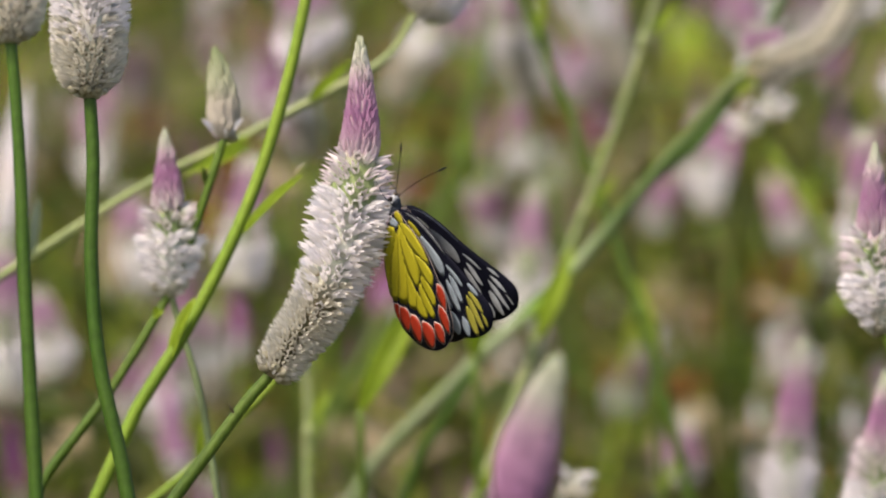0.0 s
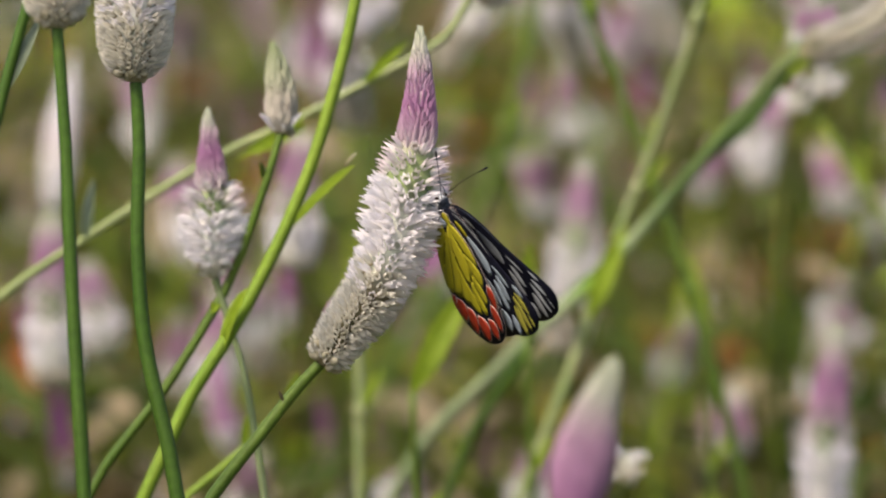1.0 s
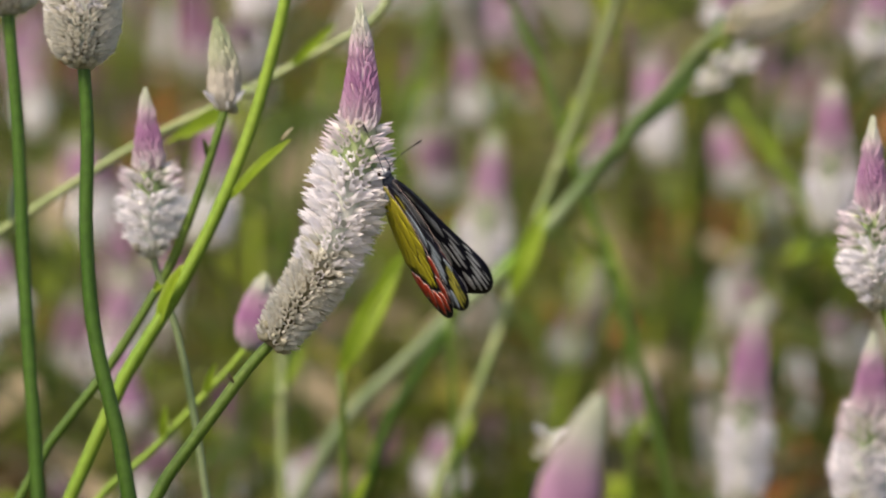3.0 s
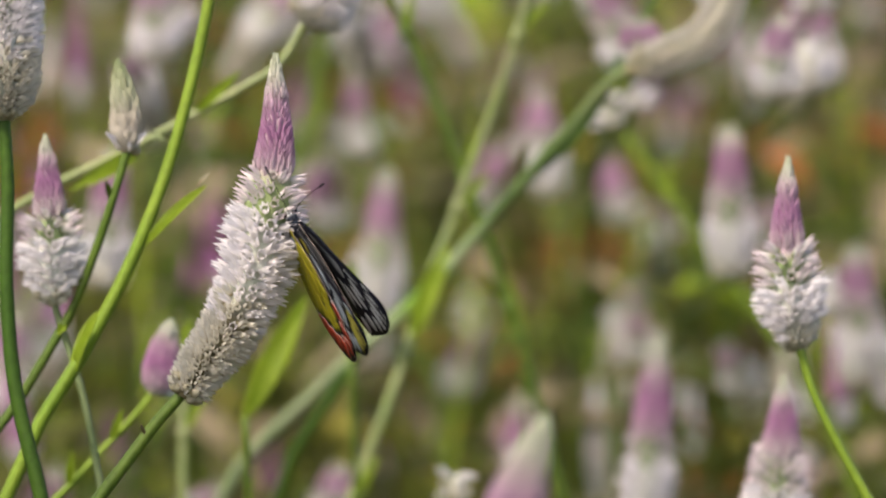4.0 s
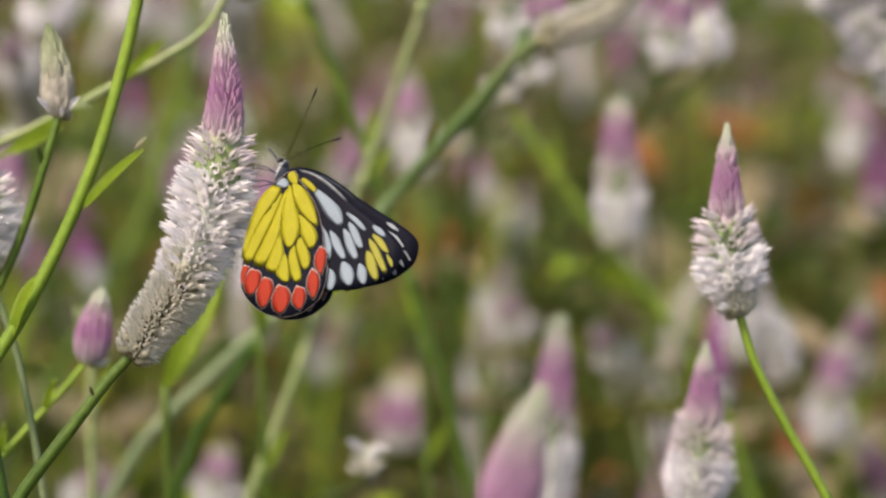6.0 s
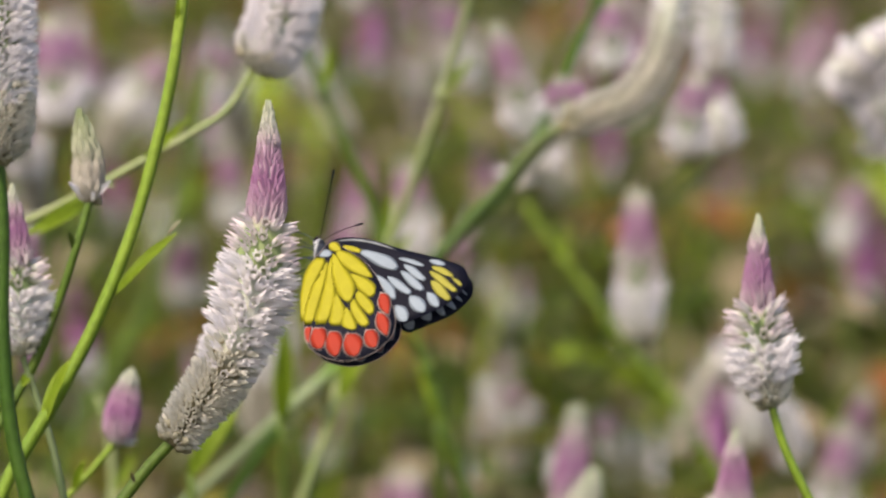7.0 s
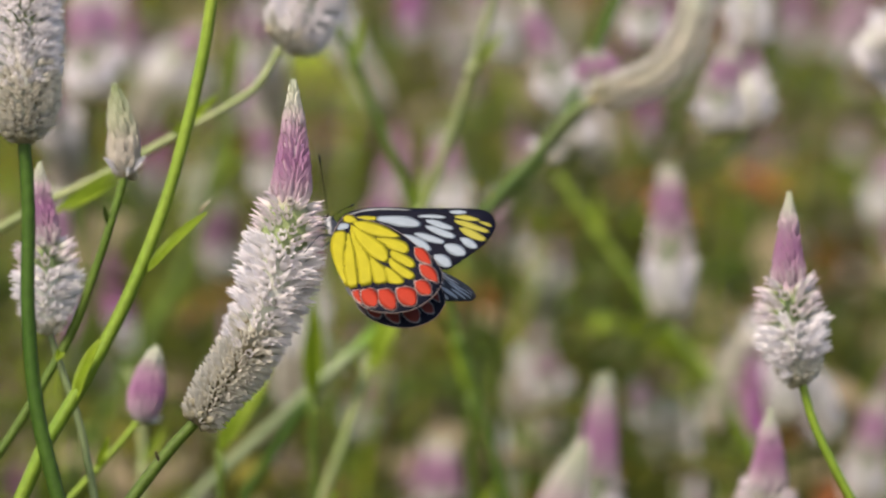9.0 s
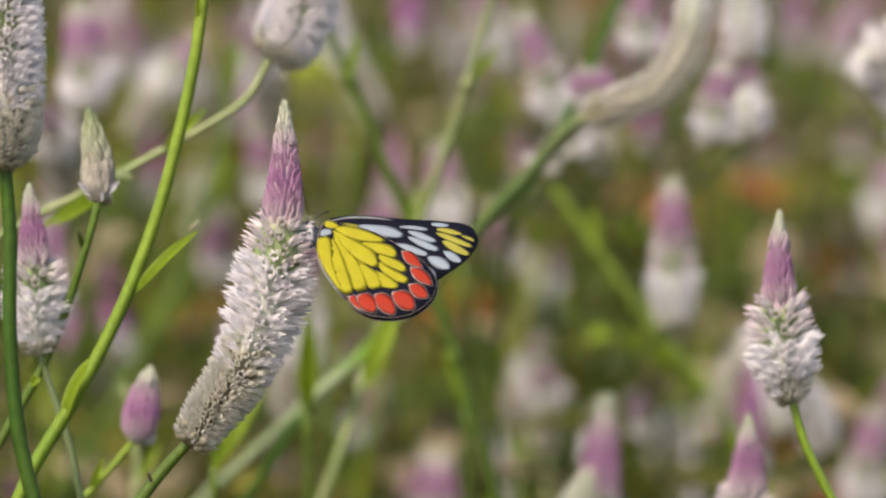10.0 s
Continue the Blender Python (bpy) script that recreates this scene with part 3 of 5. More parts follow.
back_flower("celosia spike with pink top and white lobes", [(0.1753, 0.4984, 0.7035), (0.1760, 0.5002, 0.7137), (0.1794, 0.5031, 0.7301)], 0.0068)
back_flower("celosia spike with white lobes", [(0.1906, 0.5261, 0.7007), (0.1896, 0.5277, 0.7096), (0.1874, 0.5293, 0.7189)], 0.0046, "bud", (0.0, 0.0, 0.1, 0.9, 1.0, 1.0))
back_flower("fluffy white celosia spike beside a bent one", [(0.1956, 0.5879, 0.7190), (0.1957, 0.5903, 0.7323), (0.1942, 0.5950, 0.7591)], 0.0066, "skirt", (0.0, 0.0, 0.05, 0.9, 1.0, 1.0))
# one crested head of several fluffy lobes on a short stalk
crest = thing("celosia_flower", "crested white celosia head of several fluffy lobes", "flower", (0.246, 0.47, 0))
part("stem", tube(smooth([(0, 0.02, -0.01), (0.004, 0.01, 0.4), (0.0, 0, 0.715)], 8), 0.0016, 8, 0.05), STEM_GREEN, crest)
for low, mid, top, r in (
    ((0.2285, 0.47, 0.727), (0.2266, 0.461, 0.7358), (0.2187, 0.46, 0.7405), 0.0074),
    ((0.234, 0.47, 0.7297), (0.2342, 0.461, 0.7407), (0.2284, 0.46, 0.7477), 0.0067),
    ((0.2424, 0.47, 0.7278), (0.2432, 0.461, 0.7425), (0.2379, 0.46, 0.7531), 0.0078),
    ((0.2342, 0.47, 0.7093), (0.2355, 0.461, 0.7213), (0.2308, 0.46, 0.7293), 0.0049),
    ((0.2455, 0.47, 0.698), (0.2456, 0.461, 0.71), (0.2397, 0.46, 0.7181), 0.0056),
    ((0.2508, 0.47, 0.7184), (0.2525, 0.461, 0.7322), (0.2481, 0.46, 0.742), 0.0085),
):
    spike(crest, smooth([Vector(p) - crest.location for p in (low, mid, top)], 6), r, "column", (0.0, 0.0, 0.0, 0.98, 0.99, 1.0), 0.0032, False, "fluffy white lobe")
back_flower("mauve tipped celosia spike with wide white base", [(-0.1244, 0.5082, 0.5991), (-0.1254, 0.5126, 0.6243), (-0.1263, 0.5182, 0.6560)], 0.0105)
back_flower("celosia spike with slim mauve cone", [(-0.0454, 0.5150, 0.6377), (-0.0443, 0.5183, 0.6563), (-0.0418, 0.5231, 0.6834)], 0.0092)
back_flower("pale celosia spike on drooping stalk", [(0.0452, 0.7231, 0.5691), (0.0476, 0.7274, 0.5937), (0.0526, 0.7358, 0.6410)], 0.0100, "long", LONG_ZONES)
back_flower("celosia spike with mauve cone over white lobes", [(-0.0288, 0.6149, 0.6991), (-0.0299, 0.6172, 0.7117), (-0.0320, 0.6216, 0.7370)], 0.0086)
back_flower("old cream celosia spike leaning over", [(0.0892, 0.9000, 0.6525), (0.0801, 0.9020, 0.6703), (0.0690, 0.9040, 0.6890), (0.0640, 0.9060, 0.7060)], 0.0054, "column", (0.0, 0.1, 0.2, 0.6, 0.95, 1.0))
back_flower("drooping dry cream celosia spike", [(0.1910, 0.6561, 0.5717), (0.1953, 0.6593, 0.5895), (0.2051, 0.6621, 0.6052), (0.2129, 0.6627, 0.6091)], 0.0030, "column", OLD_ZONES)
back_flower("deep pink celosia spike with white base", [(0.2185, 0.6566, 0.5741), (0.2196, 0.6608, 0.5979), (0.2184, 0.6653, 0.6238)], 0.0085)
back_flower("white celosia spike leaning outwards", [(0.2346, 0.6555, 0.5680), (0.2286, 0.6580, 0.5819), (0.2226, 0.6604, 0.5959)], 0.0060, "bud", (0.0, 0.0, 0.2, 0.9, 1.0, 1.0))
back_flower("celosia spike with mauve cone and two white lobes", [(0.2059, 0.6752, 0.6795), (0.2050, 0.6776, 0.6934), (0.2031, 0.6811, 0.7133)], 0.0092)
back_flower("mauve celosia spike among green stalks", [(0.1373, 0.6138, 0.6924), (0.1307, 0.6165, 0.7079), (0.1222, 0.6209, 0.7331)], 0.0058)
back_flower("slender closed mauve celosia spike", [(0.1265, 0.3979, 0.7317), (0.1259, 0.3988, 0.7369), (0.1249, 0.4000, 0.7439)], 0.0060, "bud", (0.1, 0.7, 0.8, 0.9, 1.0, 1.0))
back_flower("celosia spike with mauve cone and white skirt", [(0.1696, 0.6800, 0.7070), (0.1697, 0.6818, 0.7169), (0.1700, 0.6849, 0.7348)], 0.0062)
back_flower("celosia spike with mauve cone and white skirt", [(-0.0238, 0.6781, 0.6961), (-0.0253, 0.6800, 0.7069), (-0.0274, 0.6835, 0.7267)], 0.0086)


for axis, r, z in (
    ([(-0.1275, 0.7570, 0.5618), (-0.1308, 0.7596, 0.5764), (-0.1351, 0.7629, 0.5952)], 0.0088, SHORT_ZONES),
    ([(-0.0930, 0.8625, 0.5235), (-0.0941, 0.8652, 0.5388), (-0.0898, 0.8695, 0.5629)], 0.0095, SHORT_ZONES),
    ([(-0.0785, 0.9422, 0.5170), (-0.0809, 0.9450, 0.5328), (-0.0833, 0.9486, 0.5531)], 0.0095, LONG_ZONES),
    ([(-0.1274, 1.1130, 0.4733), (-0.1257, 1.1156, 0.4878), (-0.1239, 1.1194, 0.5095)], 0.0100, (0.06, 0.6, 0.7, 0.9, 0.97, 1.0)),
    ([(0.0317, 0.7464, 0.5014), (0.0328, 0.7482, 0.5118), (0.0350, 0.7508, 0.5263)], 0.0090, SHORT_ZONES),
    ([(0.1083, 0.8588, 0.5024), (0.1088, 0.8603, 0.5111), (0.1107, 0.8634, 0.5284)], 0.0092, (0.06, 0.7, 0.8, 0.9, 0.97, 1.0)),
    ([(0.1082, 0.9368, 0.4861), (0.1084, 0.9388, 0.4973), (0.1097, 0.9415, 0.5129)], 0.0090, (0.06, 0.7, 0.8, 0.9, 0.97, 1.0)),
    ([(0.2735, 0.8584, 0.5002), (0.2759, 0.8615, 0.5176), (0.2818, 0.8661, 0.5436)], 0.0090, SHORT_ZONES),
):
    back_flower("blurred celosia spike deep in the field", axis, r, zones=z)


def stalk(label, points, r, mat):
    root = thing("stalk", label, "stalk", (points[-1][0], points[-1][1], 0))
    line = [Vector(p) - root.location for p in rooted(points)]
    path = smooth(line[::-1], 8)
    part("stem", tube(path, lambda f: r * (1.2 - 0.35 * f), 8, 0.05), mat, root)
    for f in (0.45, 0.62, 0.8):
        k = int(f * (len(path) - 2))
        p, d = path[k], (path[k + 1] - path[k]).normalized()
        part("node", tube([p - d * r * 1.6, p - d * r * 0.6, p + d * r * 0.6, p + d * r * 1.6], lambda g: r * (1.1 + 0.35 * math.sin(math.pi * g)), 8), mat, root)
        ob = part("leaf", blade(0.016, 0.0034, 0.2, 0.15, 5), LEAF_LIME if f > 0.6 else LEAF_OLIVE, root)
        ob.matrix_local = aim(p, d + Vector((0.5 if f > 0.6 else -0.5, -0.2, 0.1)), (0, -1, 0.5))
    return root


fork_stalk = stalk("pale green forked celosia stalk", [(0.1018, 0.4150, 0.7980), (0.0973, 0.4177, 0.7700), (0.0895, 0.4214, 0.7400), (0.0802, 0.4252, 0.7100), (0.0695, 0.4280, 0.6800), (0.0578, 0.4230, 0.6500), (0.0494, 0.4087, 0.6267), (0.0403, 0.4051, 0.6033), (0.0311, 0.4015, 0.5800)], 0.0015, STEM_PALE)
leaf(fork_stalk, (0.0545, 0.3960, 0.6450), (0.0660, 0.3980, 0.6740), 0.0075, LEAF_LIME)
stalk("green celosia stalk crossing another", [(0.0330, 0.4730, 0.7800), (0.0414, 0.4715, 0.7600), (0.0528, 0.4697, 0.7343), (0.0635, 0.4679, 0.7086), (0.0733, 0.4661, 0.6829), (0.0824, 0.4644, 0.6571), (0.0906, 0.4626, 0.6314), (0.0980, 0.4608, 0.6057), (0.1047, 0.4590, 0.5800)], 0.0016, STEM_GREEN)
stalk("dark green stalk rising beside the bent spike", [(0.1705, 0.4860, 0.8000), (0.1629, 0.4789, 0.7900), (0.1409, 0.4553, 0.7600), (0.1220, 0.4200, 0.7300), (0.1062, 0.4000, 0.7080), (0.0887, 0.3885, 0.6945), (0.0735, 0.3995, 0.6745), (0.0391, 0.4105, 0.6380)], 0.0015, STEM_DARK)
stalk("pale green upright celosia stalk", [(-0.0212, 0.3832, 0.6487), (-0.0184, 0.3814, 0.6382), (-0.0174, 0.3755, 0.6049)], 0.0013, STEM_PALE)
stalk("green slanting celosia stalk", [(0.0340, 0.8911, 0.6857), (0.0264, 0.8846, 0.6485), (0.0089, 0.8749, 0.5939), (-0.0154, 0.8672, 0.5501), (-0.0418, 0.8591, 0.5041)], 0.0022, STEM_GREEN)
stalk("lime green celosia stalk", [(0.1366, 0.6724, 0.6637), (0.1495, 0.6692, 0.6456), (0.1724, 0.6635, 0.6136), (0.1923, 0.6593, 0.5895)], 0.0016, STEM_LIME)
for base, tip, w in (((0.0029, 0.2649, 0.6466), (0.0213, 0.2712, 0.6824), 0.009), ((0.0354, 0.3817, 0.6401), (0.0358, 0.3626, 0.6720), 0.007), ((0.0943, 0.5110, 0.6149), (0.0872, 0.5162, 0.6445), 0.006)):
    s = stalk("green celosia shoot with a long blade leaf", [base, tuple(Vector(base) + Vector((0.002, 0.005, -0.06)))], 0.0012, STEM_GREEN)
    leaf(s, base, tip, w, LEAF_LIME)

# ---- the field behind ----
random.seed(11)


def field_plant(height, radius, shape, zones, mat):
    """A simple celosia of the field: stem, leaves and a joined head, at the origin."""
    root = thing("celosia_plant", "celosia plant of the field with a pink and white spike", "flower", (0, 0, 0), "celosia plants of the field")
    sway = random.uniform(-0.03, 0.03)
    top = Vector((sway, 0.01, height))
    length = radius * random.uniform(5.5, 8.0)
    part("stem", tube(smooth([(0, 0, -0.01), (sway * 0.1, 0, height * 0.5), top], 6), lambda f: 0.0019 - 0.0008 * f, 6), mat, root)
    spike(root, smooth([top - Vector((0, 0, 0.003)), top + Vector((sway * 0.3, 0, length * 0.5)), top + Vector((sway * 0.8, 0, length))], 6), radius, shape, zones, 0.0034, False, grow=0.95)
    for k in range(6):
        f = random.uniform(0.15, 0.9)
        w = random.uniform(0, 6.28)
        ln = random.uniform(0.05, 0.10) * (1.25 - f)
        p = Vector((sway * f * f, 0, height * f))
        ob = part("leaf", blade(ln, ln * 0.24, 0.35, 0.15, 5, wave=0.08), random.choice((LEAF_GREEN, LEAF_OLIVE, LEAF_OLIVE, LEAF_GREEN, LEAF_LIME)), root)
        ob.matrix_local = aim(p, (math.cos(w), math.sin(w), 0.8), (-math.cos(w), -math.sin(w), 1))
    return root


KINDS = (("skirt", (0.06, 0.48, 0.58, 0.88, 0.97, 1), 0.0098), ("skirt", (0.08, 0.6, 0.7, 0.9, 0.97, 1), 0.0090), ("long", LONG_ZONES, 0.0092), ("skirt", (0.08, 0.45, 0.6, 0.85, 0.95, 1), 0.0085), ("bud", (0.1, 0.75, 0.85, 0.95, 0.97, 1), 0.0075))
protos = []
for k in range(20):
    shape, zones, r = KINDS[k % 5]
    protos.append(field_plant(0.24 + 0.46 * k / 19 + random.uniform(-0.02, 0.02), r * random.uniform(0.52, 0.72), shape, zones, random.choice((STEM_GREEN, STEM_GREEN, STEM_PALE, LEAF_OLIVE))))
spots = []
while len(spots) < 200:
    d = 2.4 + 3.4 * random.random() ** 1.25
    x = 0.02 + random.uniform(-1, 1) * (0.05 + 0.135 * d)
    low, high = (7, 19) if d < 2.7 else (2, 14) if d < 3.8 else (0, 8)
    spots.append((x, d - 1.55, random.randint(low, high)))
for n, (x, y, k) in enumerate(spots):
    m = Matrix.Translation((x, y, 0)) @ Matrix.Rotation(random.uniform(0, 6.28), 4, "Z") @ Matrix.Rotation(random.triangular(-0.45, 0.45, 0), 4, "X") @ Matrix.Rotation(random.triangular(-0.3, 0.3, 0), 4, "Y")
    if n < 20:
        protos[n].matrix_basis = Matrix.Translation((x, y, 0)) @ Matrix.Rotation(random.uniform(0, 6.28), 4, "Z")
    else:
        copy_thing(protos[k], m)

# ---- undergrowth ----
def undergrowth(name, count, near, far, spread, label, seed):
    """Many small side shoots: each a thin stalk with leaves along it, every seventh one with a small spike on top."""
    rng = random.Random(seed)
    mats = (LEAF_GREEN, LEAF_OLIVE, LEAF_LIME, LEAF_YELLOW, LEAF_RUST, HUSK, WHITE, PINK, BLUSH, MAGENTA)
    verts, faces, along, which = [], [], [], []

    def ribbon(points, widths, side, k):
        i = len(verts)
        for n, (c, w) in enumerate(zip(points, widths)):
            lift = side.cross(points[-1] - points[0]).normalized() * (w * 0.25)
            verts.extend((c - side * w / 2, c + lift, c + side * w / 2))
            along.extend([n / (len(points) - 1)] * 3)
        for r in range(len(points) - 1):
            for s in range(2):
                a = i + 3 * r + s
                faces.append((a, a + 1, a + 4, a + 3))
                which.append(k)

    for n in range(count):
        d = near + (far - near) * rng.random() ** 1.3
        x, y = rng.uniform(-1, 1) * (0.08 + spread * d), d - 1.55
        h = rng.uniform(0.16, 0.60) * (1.0 - 0.07 * (d - near))
        tip = Vector((x + rng.uniform(-0.16, 0.16), y + rng.uniform(-0.1, 0.1), h))
        foot = Vector((x, y, 0))
        mid = foot.lerp(tip, 0.5) + Vector((0, 0, 0.05 * h)) + Vector((x - tip.x, y - tip.y, 0)) * 0.2
        ribbon([foot, mid, tip], [0.0035, 0.0028, 0.002], Vector((1, 0, 0)), rng.choice((0, 1, 1, 2)))
        for _ in range(rng.randint(7, 11)):
            f = rng.uniform(0.12, 1.0)
            p = (foot.lerp(mid, f * 2) if f < 0.5 else mid.lerp(tip, f * 2 - 1))
            w = rng.uniform(0, 6.28)
            out = Vector((math.cos(w), math.sin(w), rng.uniform(-0.3, 1.2))).normalized()
            ln = rng.uniform(0.035, 0.085)
            wd = ln * rng.uniform(0.22, 0.36)
            bend = Vector((0, 0, -0.35 * ln))
            k = rng.choices(range(6), (31, 31, 2, 4, 7, 25))[0]
            ribbon([p, p + out * ln * 0.4, p + out * ln * 0.75 + bend * 0.4, p + out * ln + bend], [wd * 0.25, wd, wd * 0.75, wd * 0.05], Vector((-math.sin(w), math.cos(w), 0)), k)
        if n % 7 == 1:
            r, ln = rng.uniform(0.0045, 0.0075), rng.uniform(0.028, 0.055)
            way = (tip - mid).normalized() * 0.5 + Vector((0, 0, 0.7))
            i, e = len(verts), 0
            for z, q in ((0, 0.5), (0.25, 1), (0.5, 0.8), (0.75, 0.5), (1, 0.05)):
                verts.extend(tip + way * (ln * z) + Vector((math.cos(1.047 * s), math.sin(1.047 * s), 0)) * (r * q * rng.uniform(0.85, 1.15)) for s in range(6))
                along.extend([0.4 + 0.6 * z] * 6)
            cone = rng.random() < 0.85
            bract = rng.choice((7, 9, 9))
            for ring in range(4):
                k = bract if cone and ring >= 1 else 8 if ring == 1 else 6
                for s in range(6):
                    a, c = i + 6 * ring + s, i + 6 * ring + (s + 1) % 6
                    faces.append((a, c, c + 6, a + 6))
                    which.append(k)
    me = bpy.data.meshes.new(name)
    me.from_pydata(verts, [], faces)
    me.attributes.new("along", "FLOAT", "POINT").data.foreach_set("value", along)
    me.attributes.new("height", "FLOAT", "POINT").data.foreach_set("value", [0.55] * len(along))
    me.polygons.foreach_set("material_index", which)
    for mt in mats:
        me.materials.append(mt)
    return tagged(new(name, me), label, "leaves", kind="stuff")


undergrowth("undergrowth", 3900, 2.4, 6.5, 0.22, "dense leafy side shoots with small pink and white spikes", 3)


def wide_field(name, count, height, mats, weights, label):
    """The rest of the field on all sides of the path, as clumps of leaves and small flower cones."""
    verts, faces, along, which = [], [], [], []
    while count:
        x, y = random.uniform(-9, 9), random.uniform(-9, 16)
        if abs(x) < 0.1 + 0.2 * max(0.0, y + 1.5) and 0.0 < y < 5.2:
            continue
        count -= 1
        k = random.choices(range(len(mats)), weights)[0]
        tall = height * random.uniform(0.6, 1.25)
        i, side = len(verts), random.uniform(0, 6.28)
        if mats[k] in (WHITE, PINK, BLUSH):
            r, h = random.uniform(0.007, 0.011), random.uniform(0.05, 0.09)
            for z, q in ((0, 0.5), (0.3, 1), (0.65, 0.6), (1, 0.05)):
                verts += [Vector((x + r * q * math.cos(side + 1.257 * n), y + r * q * math.sin(side + 1.257 * n), tall + h * z)) for n in range(5)]
                along += [0.3 + 0.7 * z] * 5
            for ring in range(3):
                for n in range(5):
                    a, c = i + 5 * ring + n, i + 5 * ring + (n + 1) % 5
                    faces.append((a, c, c + 5, a + 5))
                    which.append(k)
        else:
            out, across = Vector((math.cos(side), math.sin(side), 0)), Vector((-math.sin(side), math.cos(side), 0))
            lean, w = random.uniform(0.1, 0.9), random.uniform(0.008, 0.03)
            for f, q in ((0, 0.3), (0.4, 1), (0.75, 0.7), (1, 0.04)):
                c = Vector((x, y, tall * f * (1 - 0.3 * lean * f))) + out * (tall * lean * f * f)
                verts += [c - across * w * q, c + out * w * 0.3, c + across * w * q]
                along += [f] * 3
            for ring in range(3):
                for n in range(2):
                    a = i + 3 * ring + n
                    faces.append((a, a + 1, a + 4, a + 3))
                    which.append(k)
    me = bpy.data.meshes.new(name)
    me.from_pydata(verts, [], faces)
    me.attributes.new("along", "FLOAT", "POINT").data.foreach_set("value", along)
    me.attributes.new("height", "FLOAT", "POINT").data.foreach_set("value", [0.55] * len(along))
    me.polygons.foreach_set("material_index", which)
    for mt in mats:
        me.materials.append(mt)
    return tagged(new(name, me), label, "field", kind="stuff")


wide_field("field_leaves", 52000, 0.42, (LEAF_GREEN, LEAF_OLIVE, STEM_GREEN, HUSK), (5, 5, 3, 1), "leaves and stalks of the wide celosia field")
wide_field("field_spikes", 5000, 0.5, (WHITE, PINK, BLUSH), (4, 3, 2), "far pink and white spikes of the celosia field")

# ---- butterfly ----
MM = 0.001


def scales(name, color, spread=0.12, rough=0.55, gloss=0.12):
    """Wing scales: a colour broken by fine dusty grain and faint streaks."""
    m, nodes, links = material(name, rough, gloss)
    tc = nodes.new("ShaderNodeTexCoord")
    fine, wide = nodes.new("ShaderNodeTexNoise"), nodes.new("ShaderNodeTexNoise")
    fine.inputs["Scale"].default_value, wide.inputs["Scale"].default_value = 4000, 260
    for n in (fine, wide):
        links.new(tc.outputs["Object"], n.inputs["Vector"])
    r = ramp(nodes, [(0.3, tuple(c * (1 - spread) for c in color)), (0.7, color)])
    links.new(wide.outputs["Fac"], r.inputs[0])
    g = ramp(nodes, [(0.3, (0.85, 0.85, 0.85)), (0.7, (1, 1, 1))])
    links.new(fine.outputs["Fac"], g.inputs[0])
    c = mix(nodes, links, 1.0, r.outputs[0], g.outputs[0], "MULTIPLY")
    links.new(c, nodes["Principled BSDF"].inputs["Base Color"])
    bp = nodes.new("ShaderNodeBump")
    bp.inputs["Strength"].default_value, bp.inputs["Distance"].default_value = 0.25, 0.0001
    links.new(fine.outputs["Fac"], bp.inputs["Height"])
    links.new(bp.outputs[0], nodes["Principled BSDF"].inputs["Normal"])
    return m


BLACK = scales("blue_black_scales", (0.007, 0.008, 0.016), 0.4, gloss=0.06)
YELLOW = scales("yellow_scales", (0.335, 0.308, 0.018))
RED = scales("red_scales", (0.32, 0.030, 0.013))
PALE = scales("bluish_white_scales", (0.24, 0.295, 0.335))
LEMON = scales("pale_yellow_scales", (0.29, 0.275, 0.045))
ROSE = scales("pale_rose_scales", (0.46, 0.38, 0.34))
DUSK = scales("dusky_grey_scales", (0.22, 0.24, 0.25), 0.4)
RUST = scales("dull_red_scales", (0.16, 0.035, 0.025), 0.3)


def smoky_scales():
    """The upper side's streaks: dusted with slate scales near the wing's root, smoky white further out."""
    m = scales("smoky_white_scales", (0.40, 0.44, 0.46), 0.4)
    nodes, links = m.node_tree.nodes, m.node_tree.links
    base = nodes["Principled BSDF"].inputs["Base Color"]
    tc, sep = nodes.new("ShaderNodeTexCoord"), nodes.new("ShaderNodeSeparateXYZ")
    links.new(tc.outputs["Object"], sep.inputs[0])
    far = nodes.new("ShaderNodeMapRange")
    far.inputs["From Min"].default_value, far.inputs["From Max"].default_value = 0.013, 0.023
    links.new(sep.outputs["X"], far.inputs["Value"])
    dust = ramp(nodes, [(0.0, (0.16, 0.18, 0.22)), (1.0, (1, 1, 1))])
    links.new(far.outputs[0], dust.inputs[0])
    links.new(mix(nodes, links, 1.0, base.links[0].from_socket, dust.outputs[0], "MULTIPLY"), base)
    return m


SMOKE = smoky_scales()


